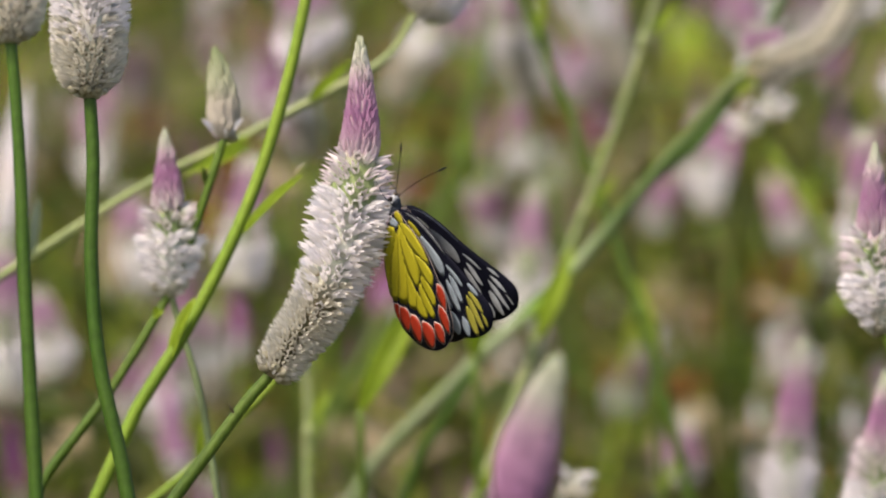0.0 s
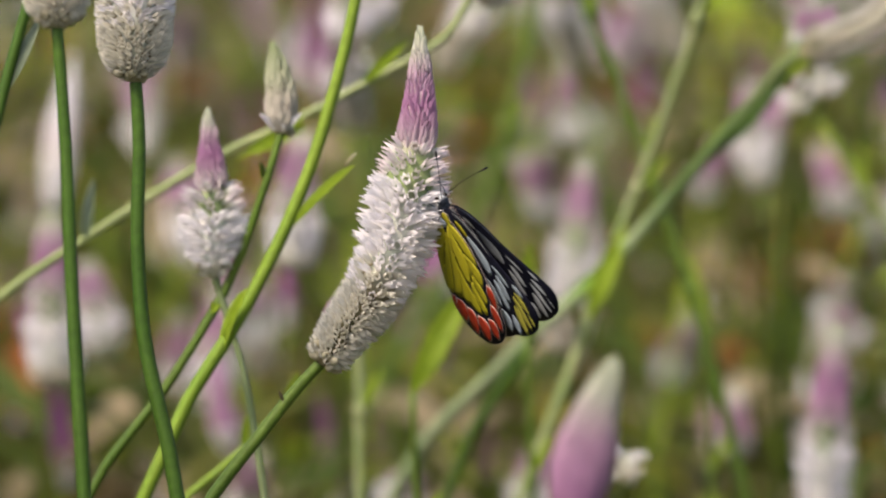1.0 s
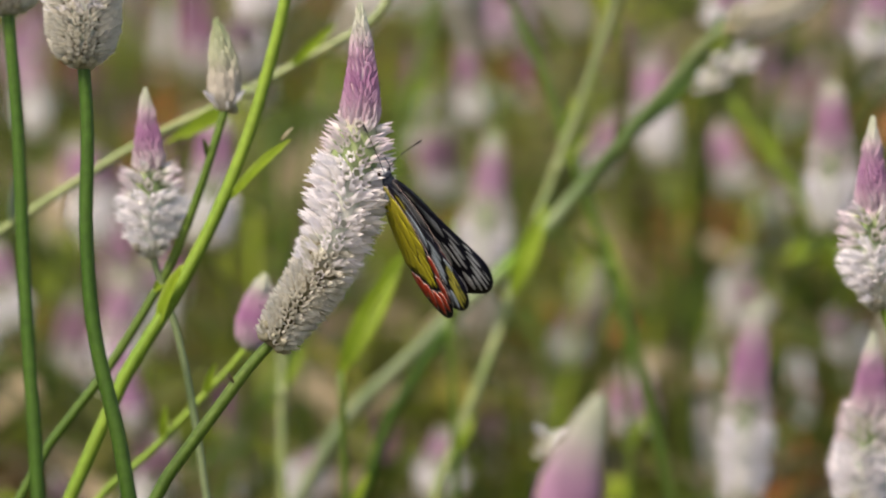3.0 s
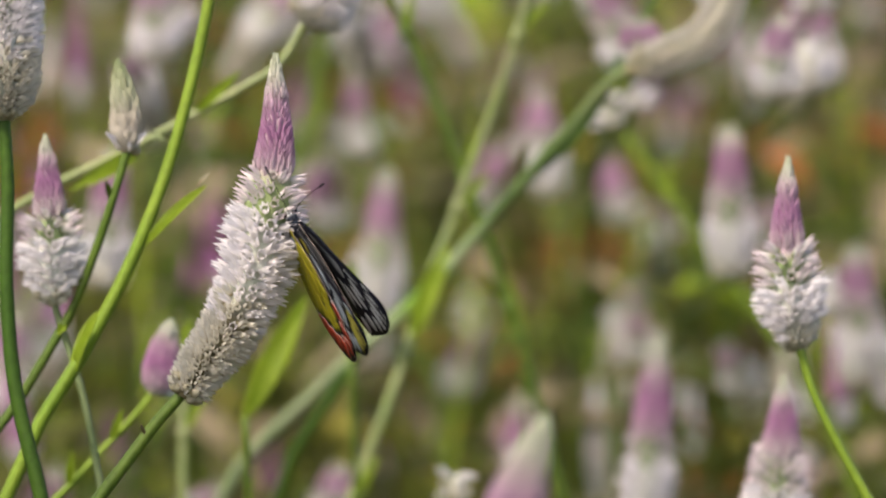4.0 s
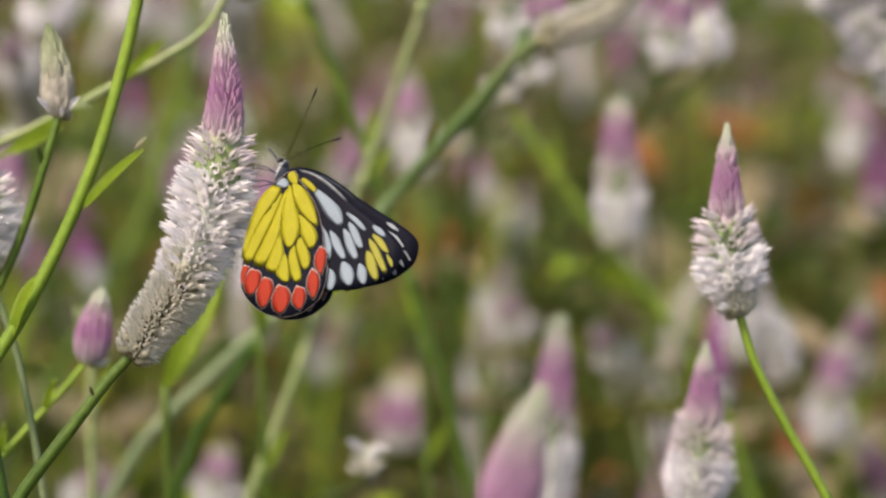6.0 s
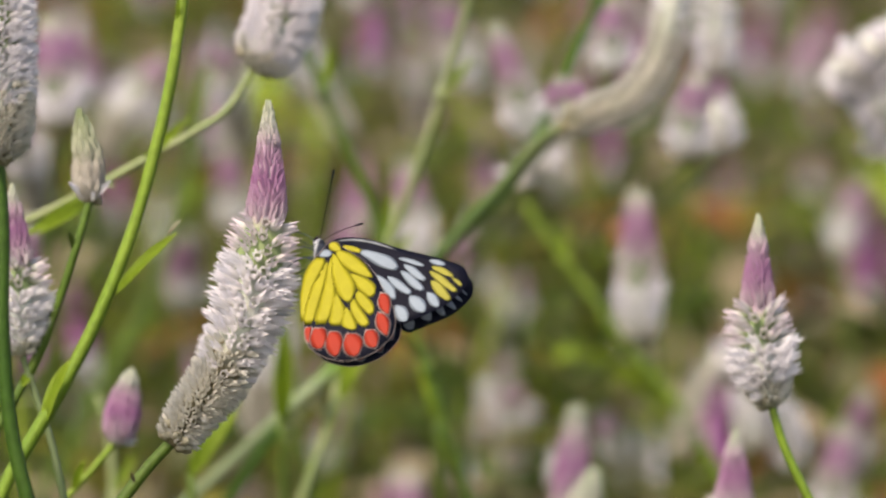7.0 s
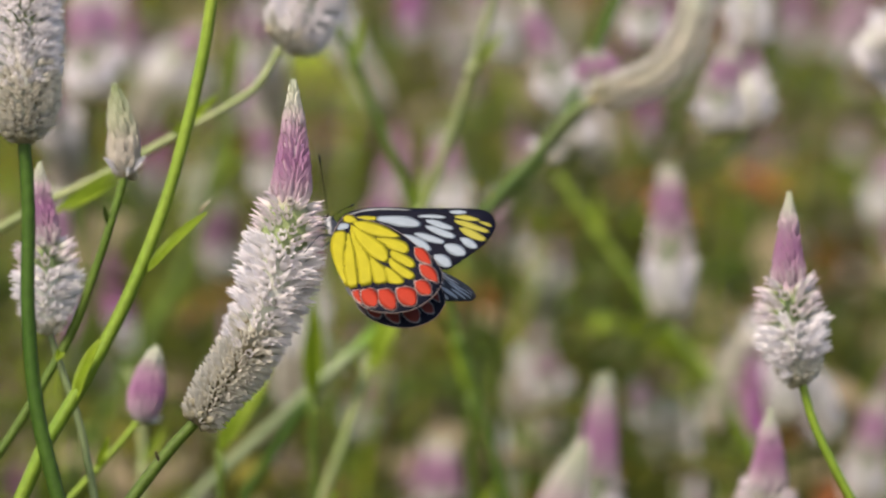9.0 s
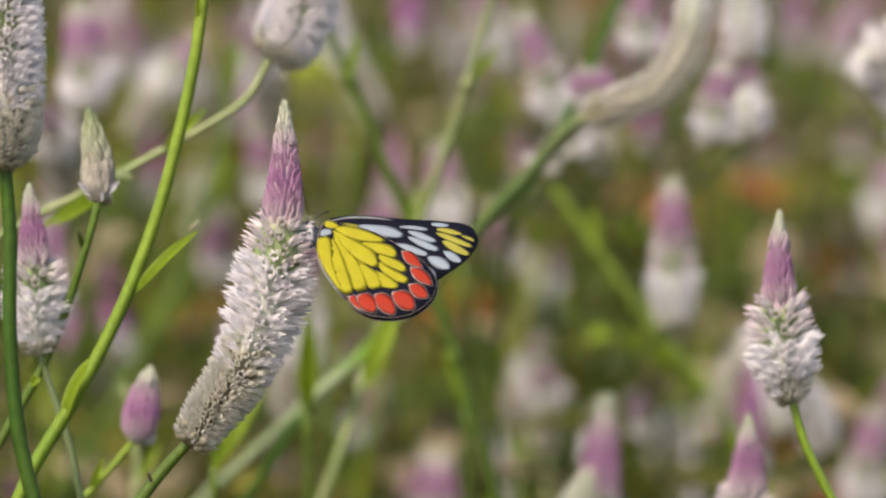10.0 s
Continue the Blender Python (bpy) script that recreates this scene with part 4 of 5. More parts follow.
def body_fur():
    """Fur that is slate blue on the back and pale below."""
    m, nodes, links = material("two_toned_fur", 0.8)
    tc, sep = nodes.new("ShaderNodeTexCoord"), nodes.new("ShaderNodeSeparateXYZ")
    links.new(tc.outputs["Object"], sep.inputs[0])
    mp = nodes.new("ShaderNodeMapRange")
    mp.inputs["From Min"].default_value, mp.inputs["From Max"].default_value = -0.0028, -0.0002
    links.new(sep.outputs["X"], mp.inputs["Value"])
    r = ramp(nodes, [(0.3, (0.62, 0.66, 0.68)), (0.6, (0.032, 0.042, 0.06))])
    links.new(mp.outputs[0], r.inputs[0])
    n = nodes.new("ShaderNodeTexNoise")
    n.inputs["Scale"].default_value, n.inputs["Detail"].default_value = 2500, 5
    links.new(tc.outputs["Object"], n.inputs["Vector"])
    g = ramp(nodes, [(0.35, (0.35, 0.35, 0.35)), (0.65, (1, 1, 1))])
    links.new(n.outputs["Fac"], g.inputs[0])
    links.new(mix(nodes, links, 1.0, r.outputs[0], g.outputs[0], "MULTIPLY"), nodes["Principled BSDF"].inputs["Base Color"])
    bp = nodes.new("ShaderNodeBump")
    bp.inputs["Distance"].default_value = 0.0004
    links.new(n.outputs["Fac"], bp.inputs["Height"])
    links.new(bp.outputs[0], nodes["Principled BSDF"].inputs["Normal"])
    return m


FUR = body_fur()
SLATE = scales("slate_blue_fur", (0.07, 0.09, 0.12), 0.5, 0.8)
EYE = scales("dark_eye", (0.02, 0.015, 0.015), 0.2, 0.15)


def closed_line(points, per=6):
    p = [Vector((x, y, 0)) for x, y in points]
    n, out = len(p), []
    for i in range(n):
        a, b, c, d = p[i - 1], p[i], p[(i + 1) % n], p[(i + 2) % n]
        for k in range(per):
            t = k / per
            out.append(0.5 * (2 * b + (c - a) * t + (2 * a - 5 * b + 4 * c - d) * t * t + (3 * b - a - 3 * c + d) * t ** 3))
    return out


def cup(x, y):
    """The gentle bow of a wing's membrane, in millimetres."""
    return 0.9 * math.sin(min(1, math.hypot(x, y) / 42) * 2.2) - 0.012 * (x * 0.3 + y) ** 2 / 8


def plate(outline, thick, lift=0.0):
    """A thin bowed plate from an outline in millimetres, both faces."""
    bm = bmesh.new()
    c = sum(outline, Vector()) / len(outline)
    rings = (1.0, 0.8, 0.55, 0.3)
    layers = []
    for s in (1, -1):
        prev = []
        for f in rings:
            ring = []
            for p in outline:
                q = c.lerp(p, f)
                ring.append(bm.verts.new((q.x * MM, q.y * MM, (cup(q.x, q.y) + s * (thick / 2 + lift * (0.4 if f == 1.0 else 1.0))) * MM)))
            prev.append(ring)
        mid = bm.verts.new((c.x * MM, c.y * MM, (cup(c.x, c.y) + s * (thick / 2 + lift)) * MM))
        n = len(outline)
        for a, b in zip(prev, prev[1:]):
            for i in range(n):
                q = (a[i], a[(i + 1) % n], b[(i + 1) % n], b[i])
                bm.faces.new(q if s > 0 else q[::-1]).smooth = True
        for i in range(n):
            q = (prev[-1][i], prev[-1][(i + 1) % n], mid)
            bm.faces.new(q if s > 0 else q[::-1]).smooth = True
        layers.append(prev[0])
    n = len(outline)
    for i in range(n):
        bm.faces.new((layers[0][(i + 1) % n], layers[0][i], layers[1][i], layers[1][(i + 1) % n]))
    bmesh.ops.recalc_face_normals(bm, faces=bm.faces[:])
    return bm


def cell(sides, swells, lift, spot):
    """A wing cell between two veins, given as its two sides from the wing's root outwards: a thin bowed patch on both faces."""
    a, b = (smooth([(x, y, 0) for x, y in s], 8) for s in sides)
    n, bm = 10, bmesh.new()
    soft = 0.2 if spot else 0.06
    grids = []
    for face in (1, -1):
        rows = []
        swell = swells[0 if face > 0 else 1]
        for i in range(n + 1):
            f = i / n
            p, q = (s[min(len(s) - 1, round(f * (len(s) - 1)))] for s in (a, b))
            mid, half = (p + q) / 2, (p - q) / 2
            end = min(1, f / soft, (1 - f) / soft)
            w = half.normalized() * max(0.08, half.length + swell) * (0.62 + 0.38 * (1 - (1 - end) ** 2) ** 0.5)
            row = []
            for s in (-1, -0.4, 0.4, 1):
                c = mid + w * s
                if i in (0, n):
                    c += (a[-1] + b[-1] - a[0] - b[0]).normalized() * (swell if i else -swell)
                row.append(bm.verts.new((c.x * MM, c.y * MM, (cup(c.x, c.y) + face * (0.05 + lift)) * MM)))
            rows.append(row)
        for r, t in zip(rows, rows[1:]):
            for k in range(3):
                q = (r[k], t[k], t[k + 1], r[k + 1])
                bm.faces.new(q if face > 0 else q[::-1]).smooth = True
        grids.append(rows)
    top, low = grids
    rim = lambda g: g[0][:] + [r[-1] for r in g[1:-1]] + g[-1][::-1] + [r[0] for r in g[-2:0:-1]]
    u, v = rim(top), rim(low)
    for k in range(len(u)):
        bm.faces.new((u[k - 1], u[k], v[k], v[k - 1]))
    bm.normal_update()
    return bm


FORE = ((0.2, 2.2), (2.2, 4.8), (5.0, 5.8), (9.3, 6.1), (13.9, 5.5), (19.0, 4.4), (25.1, 3.5), (30.6, 2.8), (36.0, 1.7), (38.4, -0.2), (39.3, -3.6), (38.8, -6.0), (37.4, -8.7), (35.7, -11.0), (33.6, -12.9), (31.0, -14.9), (28.4, -16.9), (25.5, -17.9), (18, -13.5), (9, -6.0), (2, -1.2))
HIND = ((1.1, 2.5), (2.8, 3.9), (4.8, 2.8), (8.5, 1.7), (12.2, 0.3), (15.3, -1.7), (17.9, -3.9), (20.6, -6.5), (24.1, -9.5), (26.2, -12.3), (27.6, -15.0), (28.2, -17.7), (27.6, -20.7), (26.3, -23.5), (23.8, -26.3), (20.4, -28.3), (16.6, -29.0), (12.9, -28.6), (10.0, -27.5), (7.6, -25.4), (6.0, -22.5), (3.9, -18.5), (1.0, -12.6), (-0.6, -6.9), (-0.5, -3.0), (0.2, 0.2))
# wing cells between the veins, in millimetres from the wing's root
FORE_CELL = (
    (((10.0, 2.6), (14.6, 2.1), (18.3, 1.1), (20.8, -1.2)), ((10.0, 1.4), (12.4, 0.1), (15.8, -1.7), (20.5, -2.6))),
    (((20.4, 1.3), (23.0, 1.3), (25.8, 0.6), (27.0, 0.0)), ((20.4, 1.1), (23.0, 0.4), (25.3, -0.1), (26.9, -0.2))),
    (((22.2, -0.5), (24.3, -0.8), (27.0, -2.5), (28.8, -4.0)), ((22.3, -0.9), (23.7, -2.2), (26.4, -4.0), (28.5, -4.6))),
    (((22.0, -2.5), (24.1, -3.0), (26.8, -4.8), (29.2, -6.8)), ((22.1, -3.0), (24.0, -5.1), (26.6, -7.0), (28.8, -7.7))),
    (((19.1, -4.7), (21.2, -5.0), (24.3, -6.8), (26.4, -8.4)), ((19.2, -5.0), (21.0, -6.8), (23.7, -8.5), (26.0, -9.2))),
)
FORE_OUTER = (
    (((16.1, -4.6), (18.8, -5.7), (21.5, -7.8), (23.0, -10.8)), ((16.2, -5.1), (17.7, -7.4), (20.0, -9.5), (22.5, -11.3))),
    (((28.3, 2.0), (30.6, 2.0), (32.3, 1.2)), ((28.3, 1.5), (30.0, 0.8), (32.2, 0.9))),
)
FORE_SPOT = (
    (((26.5, -9.4), (28.5, -9.5), (30.9, -11.2), (31.5, -13.0)), ((26.2, -10.2), (27.0, -12.1), (28.7, -13.7), (31.0, -14.1))),
    (((30.3, -7.8), (32.2, -8.1), (33.9, -9.8), (34.5, -11.4)), ((30.3, -8.2), (30.9, -9.7), (32.1, -11.3), (33.8, -11.9))),
    (((23.6, -12.7), (25.9, -13.0), (27.5, -14.8), (27.7, -16.6)), ((23.5, -13.7), (24.3, -15.8), (25.8, -17.2), (27.3, -17.3))),
)
FORE_TIP = (
    (((29.3, 0.1), (31.8, 0.1), (34.5, -1.2), (35.4, -1.9)), ((29.4, -0.4), (31.0, -1.3), (33.3, -2.1), (35.3, -2.2))),
    (((29.1, -1.3), (31.7, -2.0), (34.8, -3.9), (37.7, -6.1)), ((29.3, -2.0), (30.9, -3.5), (33.3, -5.0), (37.4, -7.0))),
    (((30.3, -4.2), (32.2, -4.4), (34.7, -6.4), (36.8, -8.7)), ((30.4, -4.9), (31.3, -6.4), (33.1, -8.2), (36.3, -9.7))),
    (((35.2, -2.5), (37.2, -3.2), (38.3, -4.3)), ((35.3, -2.8), (36.7, -3.9), (38.2, -4.7))),
)
FORE_BASE = (((4.8, 3.4), (7.2, 3.4), (10.1, 2.6)), ((4.9, 2.3), (7.6, 1.7), (10.1, 1.4))),
COSTA = (((2.9, 4.6), (6.0, 5.5), (10.2, 5.7), (14.8, 5.0), (19.0, 3.8)), ((3.5, 4.3), (6.4, 4.9), (10.1, 4.9), (14.8, 4.3), (18.9, 3.5))),
HIND_UPPER = (
    (((4.3, 1.2), (6.0, 1.5), (11.9, -0.4), (16.0, -3.5)), ((4.2, 0.8), (6.3, -1.5), (10.5, -3.4), (16.0, -3.7))),
    (((3.6, 0.1), (8.2, -2.9), (13.5, -8.0), (13.9, -11.4)), ((3.6, -0.3), (6.8, -6.9), (9.9, -10.6), (13.5, -12.5))),
    (((10.7, -4.4), (13.2, -4.4), (16.0, -4.9), (18.0, -6.1), (18.7, -7.9)), ((10.7, -4.6), (12.4, -5.9), (14.4, -7.9), (16.2, -8.7), (18.5, -9.3))),
    (((14.8, -8.5), (17.5, -9.8), (19.7, -11.3), (20.8, -13.1)), ((14.5, -9.5), (15.3, -11.0), (17.5, -12.7), (20.5, -14.3))),
    (((14.5, -11.0), (16.4, -12.8), (19.0, -14.7), (21.2, -16.6)), ((14.5, -13.0), (15.8, -14.8), (17.9, -16.9), (20.6, -18.0))),
)
HIND_LOWER = (
    (((13.7, -14.3), (15.5, -15.3), (17.9, -17.5), (18.7, -19.0)), ((13.7, -14.6), (14.4, -17.2), (15.1, -19.1), (17.7, -19.7))),
    (((9.6, -11.1), (11.7, -12.9), (13.3, -14.2), (14.8, -19.1)), ((9.6, -11.5), (10.2, -14.0), (11.0, -17.2), (11.9, -19.9))),
    (((3.7, -1.3), (7.8, -8.5), (9.3, -10.9), (11.2, -19.7)), ((3.6, -1.7), (5.9, -9.7), (7.1, -15.6), (8.1, -20.7))),
    (((3.2, -2.7), (4.2, -5.4), (6.4, -14.2), (7.5, -20.8)), ((3.1, -3.2), (3.0, -7.0), (3.7, -15.5), (5.6, -21.6))),
    (((2.3, -1.7), (2.9, -5.7), (2.8, -10.3), (5.0, -20.8)), ((-0.3, -2.6), (-0.5, -6.6), (0.7, -11.8), (4.7, -20.9))),
)
HIND_RED = (
    (((20.3, -7.5), (21.9, -7.4), (23.6, -9.1), (24.9, -12.8)), ((20.3, -7.9), (20.7, -9.9), (22.0, -11.7), (24.7, -13.0))),
    (((22.1, -13.1), (24.0, -13.2), (26.1, -15.0), (27.2, -18.5)), ((22.1, -13.5), (22.5, -15.2), (23.7, -17.1), (26.9, -18.9))),
    (((21.5, -18.8), (23.4, -18.2), (25.2, -19.6), (25.9, -22.1)), ((21.5, -19.3), (22.0, -21.1), (23.5, -22.9), (25.6, -23.0))),
    (((17.4, -21.2), (19.5, -20.6), (21.8, -21.7), (22.6, -25.3)), ((17.2, -21.7), (17.9, -24.6), (19.6, -26.5), (21.9, -26.9))),
    (((12.9, -21.9), (14.8, -21.4), (16.6, -22.6), (17.8, -27.0)), ((12.8, -22.4), (13.4, -25.5), (15.1, -27.5), (17.1, -28.3))),
    (((8.9, -22.0), (11.0, -21.4), (12.5, -22.7), (13.1, -26.1)), ((8.6, -22.5), (9.0, -25.2), (10.4, -27.0), (12.6, -27.5))),
    (((6.6, -22.5), (7.8, -22.0), (8.3, -23.7), (9.2, -26.3)), ((6.5, -22.8), (6.9, -24.0), (7.7, -25.2), (9.0, -26.4))),
)


def wing(name, parent, outline, patches, label, side):
    """A wing with its patches; the outer face is the bright underside, the inner face the dusky upper side."""
    shape = closed_line(outline, 5)
    ob = part(name, plate(shape, 0.10), BLACK, parent, label)
    if name == "hindwing":
        mid = sum(shape, Vector()) / len(shape)
        part("wing_fringe", plate([mid + (p - mid) * (1 + 0.11 / max(1.0, (p - mid).length)) for p in shape], 0.05), ROSE, ob, "fine pale fringe of scales")
    for mat, upper, cells, tag, swell, lift in patches:
        for sides in cells:
            bm = cell(sides, (swell, swell - 0.5)[::side], lift, "spot" in tag)
            for f in bm.faces:
                f.material_index = 0 if f.normal.z * side > 0 else 1
            part("wing_patch", bm, (mat, upper), ob, tag)
    return ob


butterfly = thing("butterfly", "black, yellow and red butterfly clinging to the spike", "butterfly", (0, 0, 0))
ROOT = (((1.6, 3.4), (2.8, 3.7), (4.4, 2.7), (4.9, 2.0)), ((1.3, 2.2), (2.0, 1.2), (3.3, 0.9), (4.8, 1.6))),
FUZZ = (((0.6, 0.6), (1.6, 0.9), (3.2, 0.5)), ((0.3, -1.6), (1.6, -1.5), (3.0, -0.9))),
hind_patches = ((PALE, DUSK, FUZZ, "pale furry wing base", 0.1, 0.06), (YELLOW, DUSK, ROOT, "yellow wing root", 0.0, 0.05), (YELLOW, DUSK, HIND_UPPER + HIND_LOWER, "yellow patch", 0.36, 0.05), (ROSE, DUSK, HIND_RED, "pale rim of a spot", 0.34, 0.03), (RED, RUST, HIND_RED, "scarlet spot", 0.05, 0.07))
fore_patches = ((DUSK, SLATE, COSTA, "blue-grey streak along the front edge", 0.0, 0.04), (YELLOW, DUSK, FORE_BASE, "yellow streak at the root", 0.0, 0.05), (PALE, SMOKE, FORE_CELL + FORE_OUTER, "bluish white streak", 0.22, 0.05), (PALE, SMOKE, FORE_SPOT, "bluish white spot", 0.1, 0.05), (LEMON, SMOKE, FORE_TIP, "pale yellow streak", 0.12, 0.05))
right_wings = []
for s in (1, -1):
    fw = wing("forewing", butterfly, FORE, fore_patches, "blue-black forewing with white streaks", s)
    hw = wing("hindwing", butterfly, HIND, hind_patches, "yellow hindwing with scarlet border spots", s)
    if s < 0:
        right_wings = [fw, hw]
    else:
        left_hindwing = hw

body = bmesh.new()
add_tube(body, smooth([(-1.6 * MM, 3.4 * MM, -1.1 * MM), (-0.4 * MM, 0.4 * MM, -1.2 * MM), (1.0 * MM, -4.4 * MM, -1.2 * MM)], 5), lambda f: MM * (0.95 + 0.9 * math.sin(math.pi * min(1, f * 0.95 + 0.05)) ** 0.7), 12)
part("thorax", body, FUR, butterfly, "furry pale grey thorax")
body = bmesh.new()
add_tube(body, smooth([(0.8 * MM, -3.5 * MM, -1.2 * MM), (3.2 * MM, -9.5 * MM, -1.3 * MM), (6.4 * MM, -17 * MM, -1.3 * MM)], 6), lambda f: MM * 1.5 * (1 - f ** 3) ** 0.5 + 0.0002, 12)
part("abdomen", body, SLATE, butterfly, "slender slate grey abdomen")
head = bmesh.new()
bmesh.ops.create_icosphere(head, subdivisions=3, radius=1.45 * MM)
for v in head.verts:
    v.co = Vector((v.co.x * 1.05, v.co.y * 0.85, v.co.z * 1.1)) + Vector((-1.9 * MM, 3.7 * MM, -0.9 * MM))
    v.co += 0.08 * MM * noise.noise_vector(v.co * 3000)
part("head", head, FUR, butterfly, "furry pale head")
for s in (1, -1):
    eye = bmesh.new()
    bmesh.ops.create_icosphere(eye, subdivisions=2, radius=0.75 * MM)
    bmesh.ops.translate(eye, verts=eye.verts[:], vec=(-2.4 * MM, 4.2 * MM, (-0.9 + 1.15 * s) * MM))
    part("eye", eye, EYE, butterfly, "dark round eye")
    mid, end = ((-2.6, 13, 0.6), (-3.4, 24, 2.6)) if s > 0 else ((0.2, 10.5, -4.6), (4.0, 17, -9.0))
    line = smooth([(-1.9 * MM, 4.8 * MM, (-1 + 0.4 * s) * MM), Vector(mid) * MM, Vector(end) * MM], 6)
    part("antenna", tube(line, lambda f: MM * (0.10 + (0.16 if f > 0.86 else 0)), 6), BLACK, butterfly, "thin dark clubbed antenna")
    for y, reach, drop in ((2.6, 8.5, 3.0), (0.6, 9.0, -1.0), (-1.6, 8.5, -6.0)):
        line = smooth([(-1.4 * MM, y * MM, (-1.2 + 0.7 * s) * MM), (-3.4 * MM, (y + 0.6 + drop * 0.2) * MM, (-1.2 + 2.0 * s) * MM), (-reach * MM, (y + drop) * MM, (-1.2 + 1.6 * s) * MM)], 4)
        part("leg", tube(line, lambda f: MM * (0.20 - 0.10 * f), 6), SLATE, butterfly, "thin dark leg")


# ---- what moves ----
def sway(ob, rows):
    """A plant that leans about its foot in the wind: seconds, degrees and lift."""
    f = ob.location.copy()
    walk(ob, [(t, pose(f.x, f.y, f.z + up, 0, lean, 0)) for t, lean, up in rows])


def nod(ob, about, rows):
    """A spike that rocks about its middle under the butterfly's weight."""
    c, f = Matrix.Translation(about), Matrix.Translation(ob.location)
    walk(ob, [(t, c @ pose(0, 0, 0, 0, lean, 0) @ c.inverted() @ f) for t, lean in rows])


def motions():
    walk(butterfly, [
        (0, pose(0.02049, -0.00388, 0.74832, 106.3, 33.8, -35.7)),
        (0.5, pose(0.01937, -0.00403, 0.74681, 112.2, 36.2, -36.2)),
        (1, pose(0.01883, -0.00407, 0.74594, 116.1, 34.3, -38.6)),
        (1.5, pose(0.01891, -0.00420, 0.74530, 117.5, 38.4, -41.6)),
        (2, pose(0.01951, -0.00415, 0.74599, 112.7, 38.7, -37.6)),
        (3.3, pose(0.01780, -0.00424, 0.74777, 117.9, 30.4, -54.5)),
        (3.5, pose(0.01679, -0.00416, 0.74891, 116.2, 31.6, -55.5)),
        (4, pose(0.01684, -0.00416, 0.74897, 117.3, 31.6, -56.9)),
        (4.5, pose(0.01959, -0.00438, 0.74845, 102.5, 31.5, -60.1)),
        (5, pose(0.02165, -0.00434, 0.74947, 85.3, 27.1, -69.1)),
        (5.2, pose(0.02310, -0.00416, 0.75147, 80.2, 25.5, -55.9)),
        (6.3, pose(0.02652, -0.00316, 0.75207, 51.9, 19.0, -34.8)),
        (6.5, pose(0.02667, -0.00316, 0.75134, 44.0, 12.3, -34.1)),
        (7, pose(0.02574, -0.00273, 0.75497, 44.5, 4.0, -23.1)),
        (7.5, pose(0.02563, -0.00256, 0.75478, 37.7, 4.6, -17.2)),
        (8, pose(0.02475, -0.00243, 0.75504, 37.4, -3.9, -14.5)),
        (8.5, pose(0.02420, -0.00237, 0.75590, 37.2, -4.8, -9.3)),
        (9, pose(0.02357, -0.00241, 0.75602, 35.9, -5.2, -4.3)),
        (9.5, pose(0.02367, -0.00211, 0.75697, 38.8, -5.9, -7.7)),
        (10, pose(0.02113, -0.00149, 0.75964, 36.4, -1.0, 1.6)),
    ])
    # seconds, turn and lift of the hindwings, gap, turn and twist of the other forewing, in degrees
    beats = (
        (0, 10.9, -2.9, 9.7, 5.0, 0), (0.5, 8.7, -1.5, 5.7, 3.9, 0), (1, 7.2, -0.5, 6.4, 4.3, 0), (1.5, 9.4, -0.0, 8.0, 0.8, 0), (2, 11.1, -1.7, 7.7, 2.2, 0), (3.3, 10.0, 1.8, 8.3, 5.0, 0), (3.5, 8.9, 1.8, 6.2, 6.9, 0), (4, 7.7, 1.8, 7.3, 7.3, 0), (4.5, 3.3, 1.8, 9.0, 4.6, 0), (5, 1.2, 1.8, 9.6, 5.4, 0), (5.2, 0.1, -1.0, 3.1, 6.9, 0),
        (6.3, -6.9, 0.9, 11.9, 4.4, 0), (6.5, -7.5, 1.3, 9.1, 3.4, 0), (7, -8.1, 1.6, 6.6, 2.2, 0), (7.5, -8.2, 1.8, 6.6, -0.6, 0), (8, -8.4, 1.7, 11.9, -2.7, -6), (8.5, -8.8, 1.8, 18.3, -0.5, -10), (9, -8.5, 1.8, 37.4, 0.2, -22), (9.5, -9.3, 1.0, 34.5, 3.6, -22), (10, -2.0, 1.2, -2.5, 0.0, 0),
    )
    fore, hind = right_wings
    walk(fore, [(t, pose(0, 0, -0.0017, 0, gap, 0) @ pose(0, 0, 0, twist, 0, 0) @ pose(0, 0, 0, 0, 0, swing)) for t, _, _, gap, swing, twist in beats])
    walk(hind, [(t, pose(0, 0, -0.0014, 0, 0.4 * gap, 0) @ pose(0, 0, 0, 0, 0, turn + 2)) for t, turn, _, gap, _, _ in beats])
    walk(left_hindwing, [(t, pose(0, 0, 0.0012, 0, lift, 0) @ pose(0, 0, 0, 0, 0, turn)) for t, turn, lift, _, _, _ in beats])
    sway(left_flower, [(0, 0.05, -0.0015), (0.5, 0.00, 0.0000), (1, -0.17, 0.0003), (1.5, -0.17, 0.0001), (2, -0.25, 0.0009), (2.2, -0.10, 0.0010), (3.3, -0.16, -0.0004), (3.5, -0.17, -0.0006), (4, -0.32, 0.0007), (4.5, -0.33, 0.0012), (5, -0.35, 0.0013), (5.2, -0.35, 0.0013), (6.3, -0.38, 0.0015), (6.5, -0.39, 0.0015), (7, -0.40, 0.0016), (7.5, -0.42, 0.0017), (8, -0.38, 0.0016), (8.5, -0.34, 0.0015), (9, -0.38, 0.0013), (9.5, -0.39, 0.0016), (10, -0.44, 0.0009)])
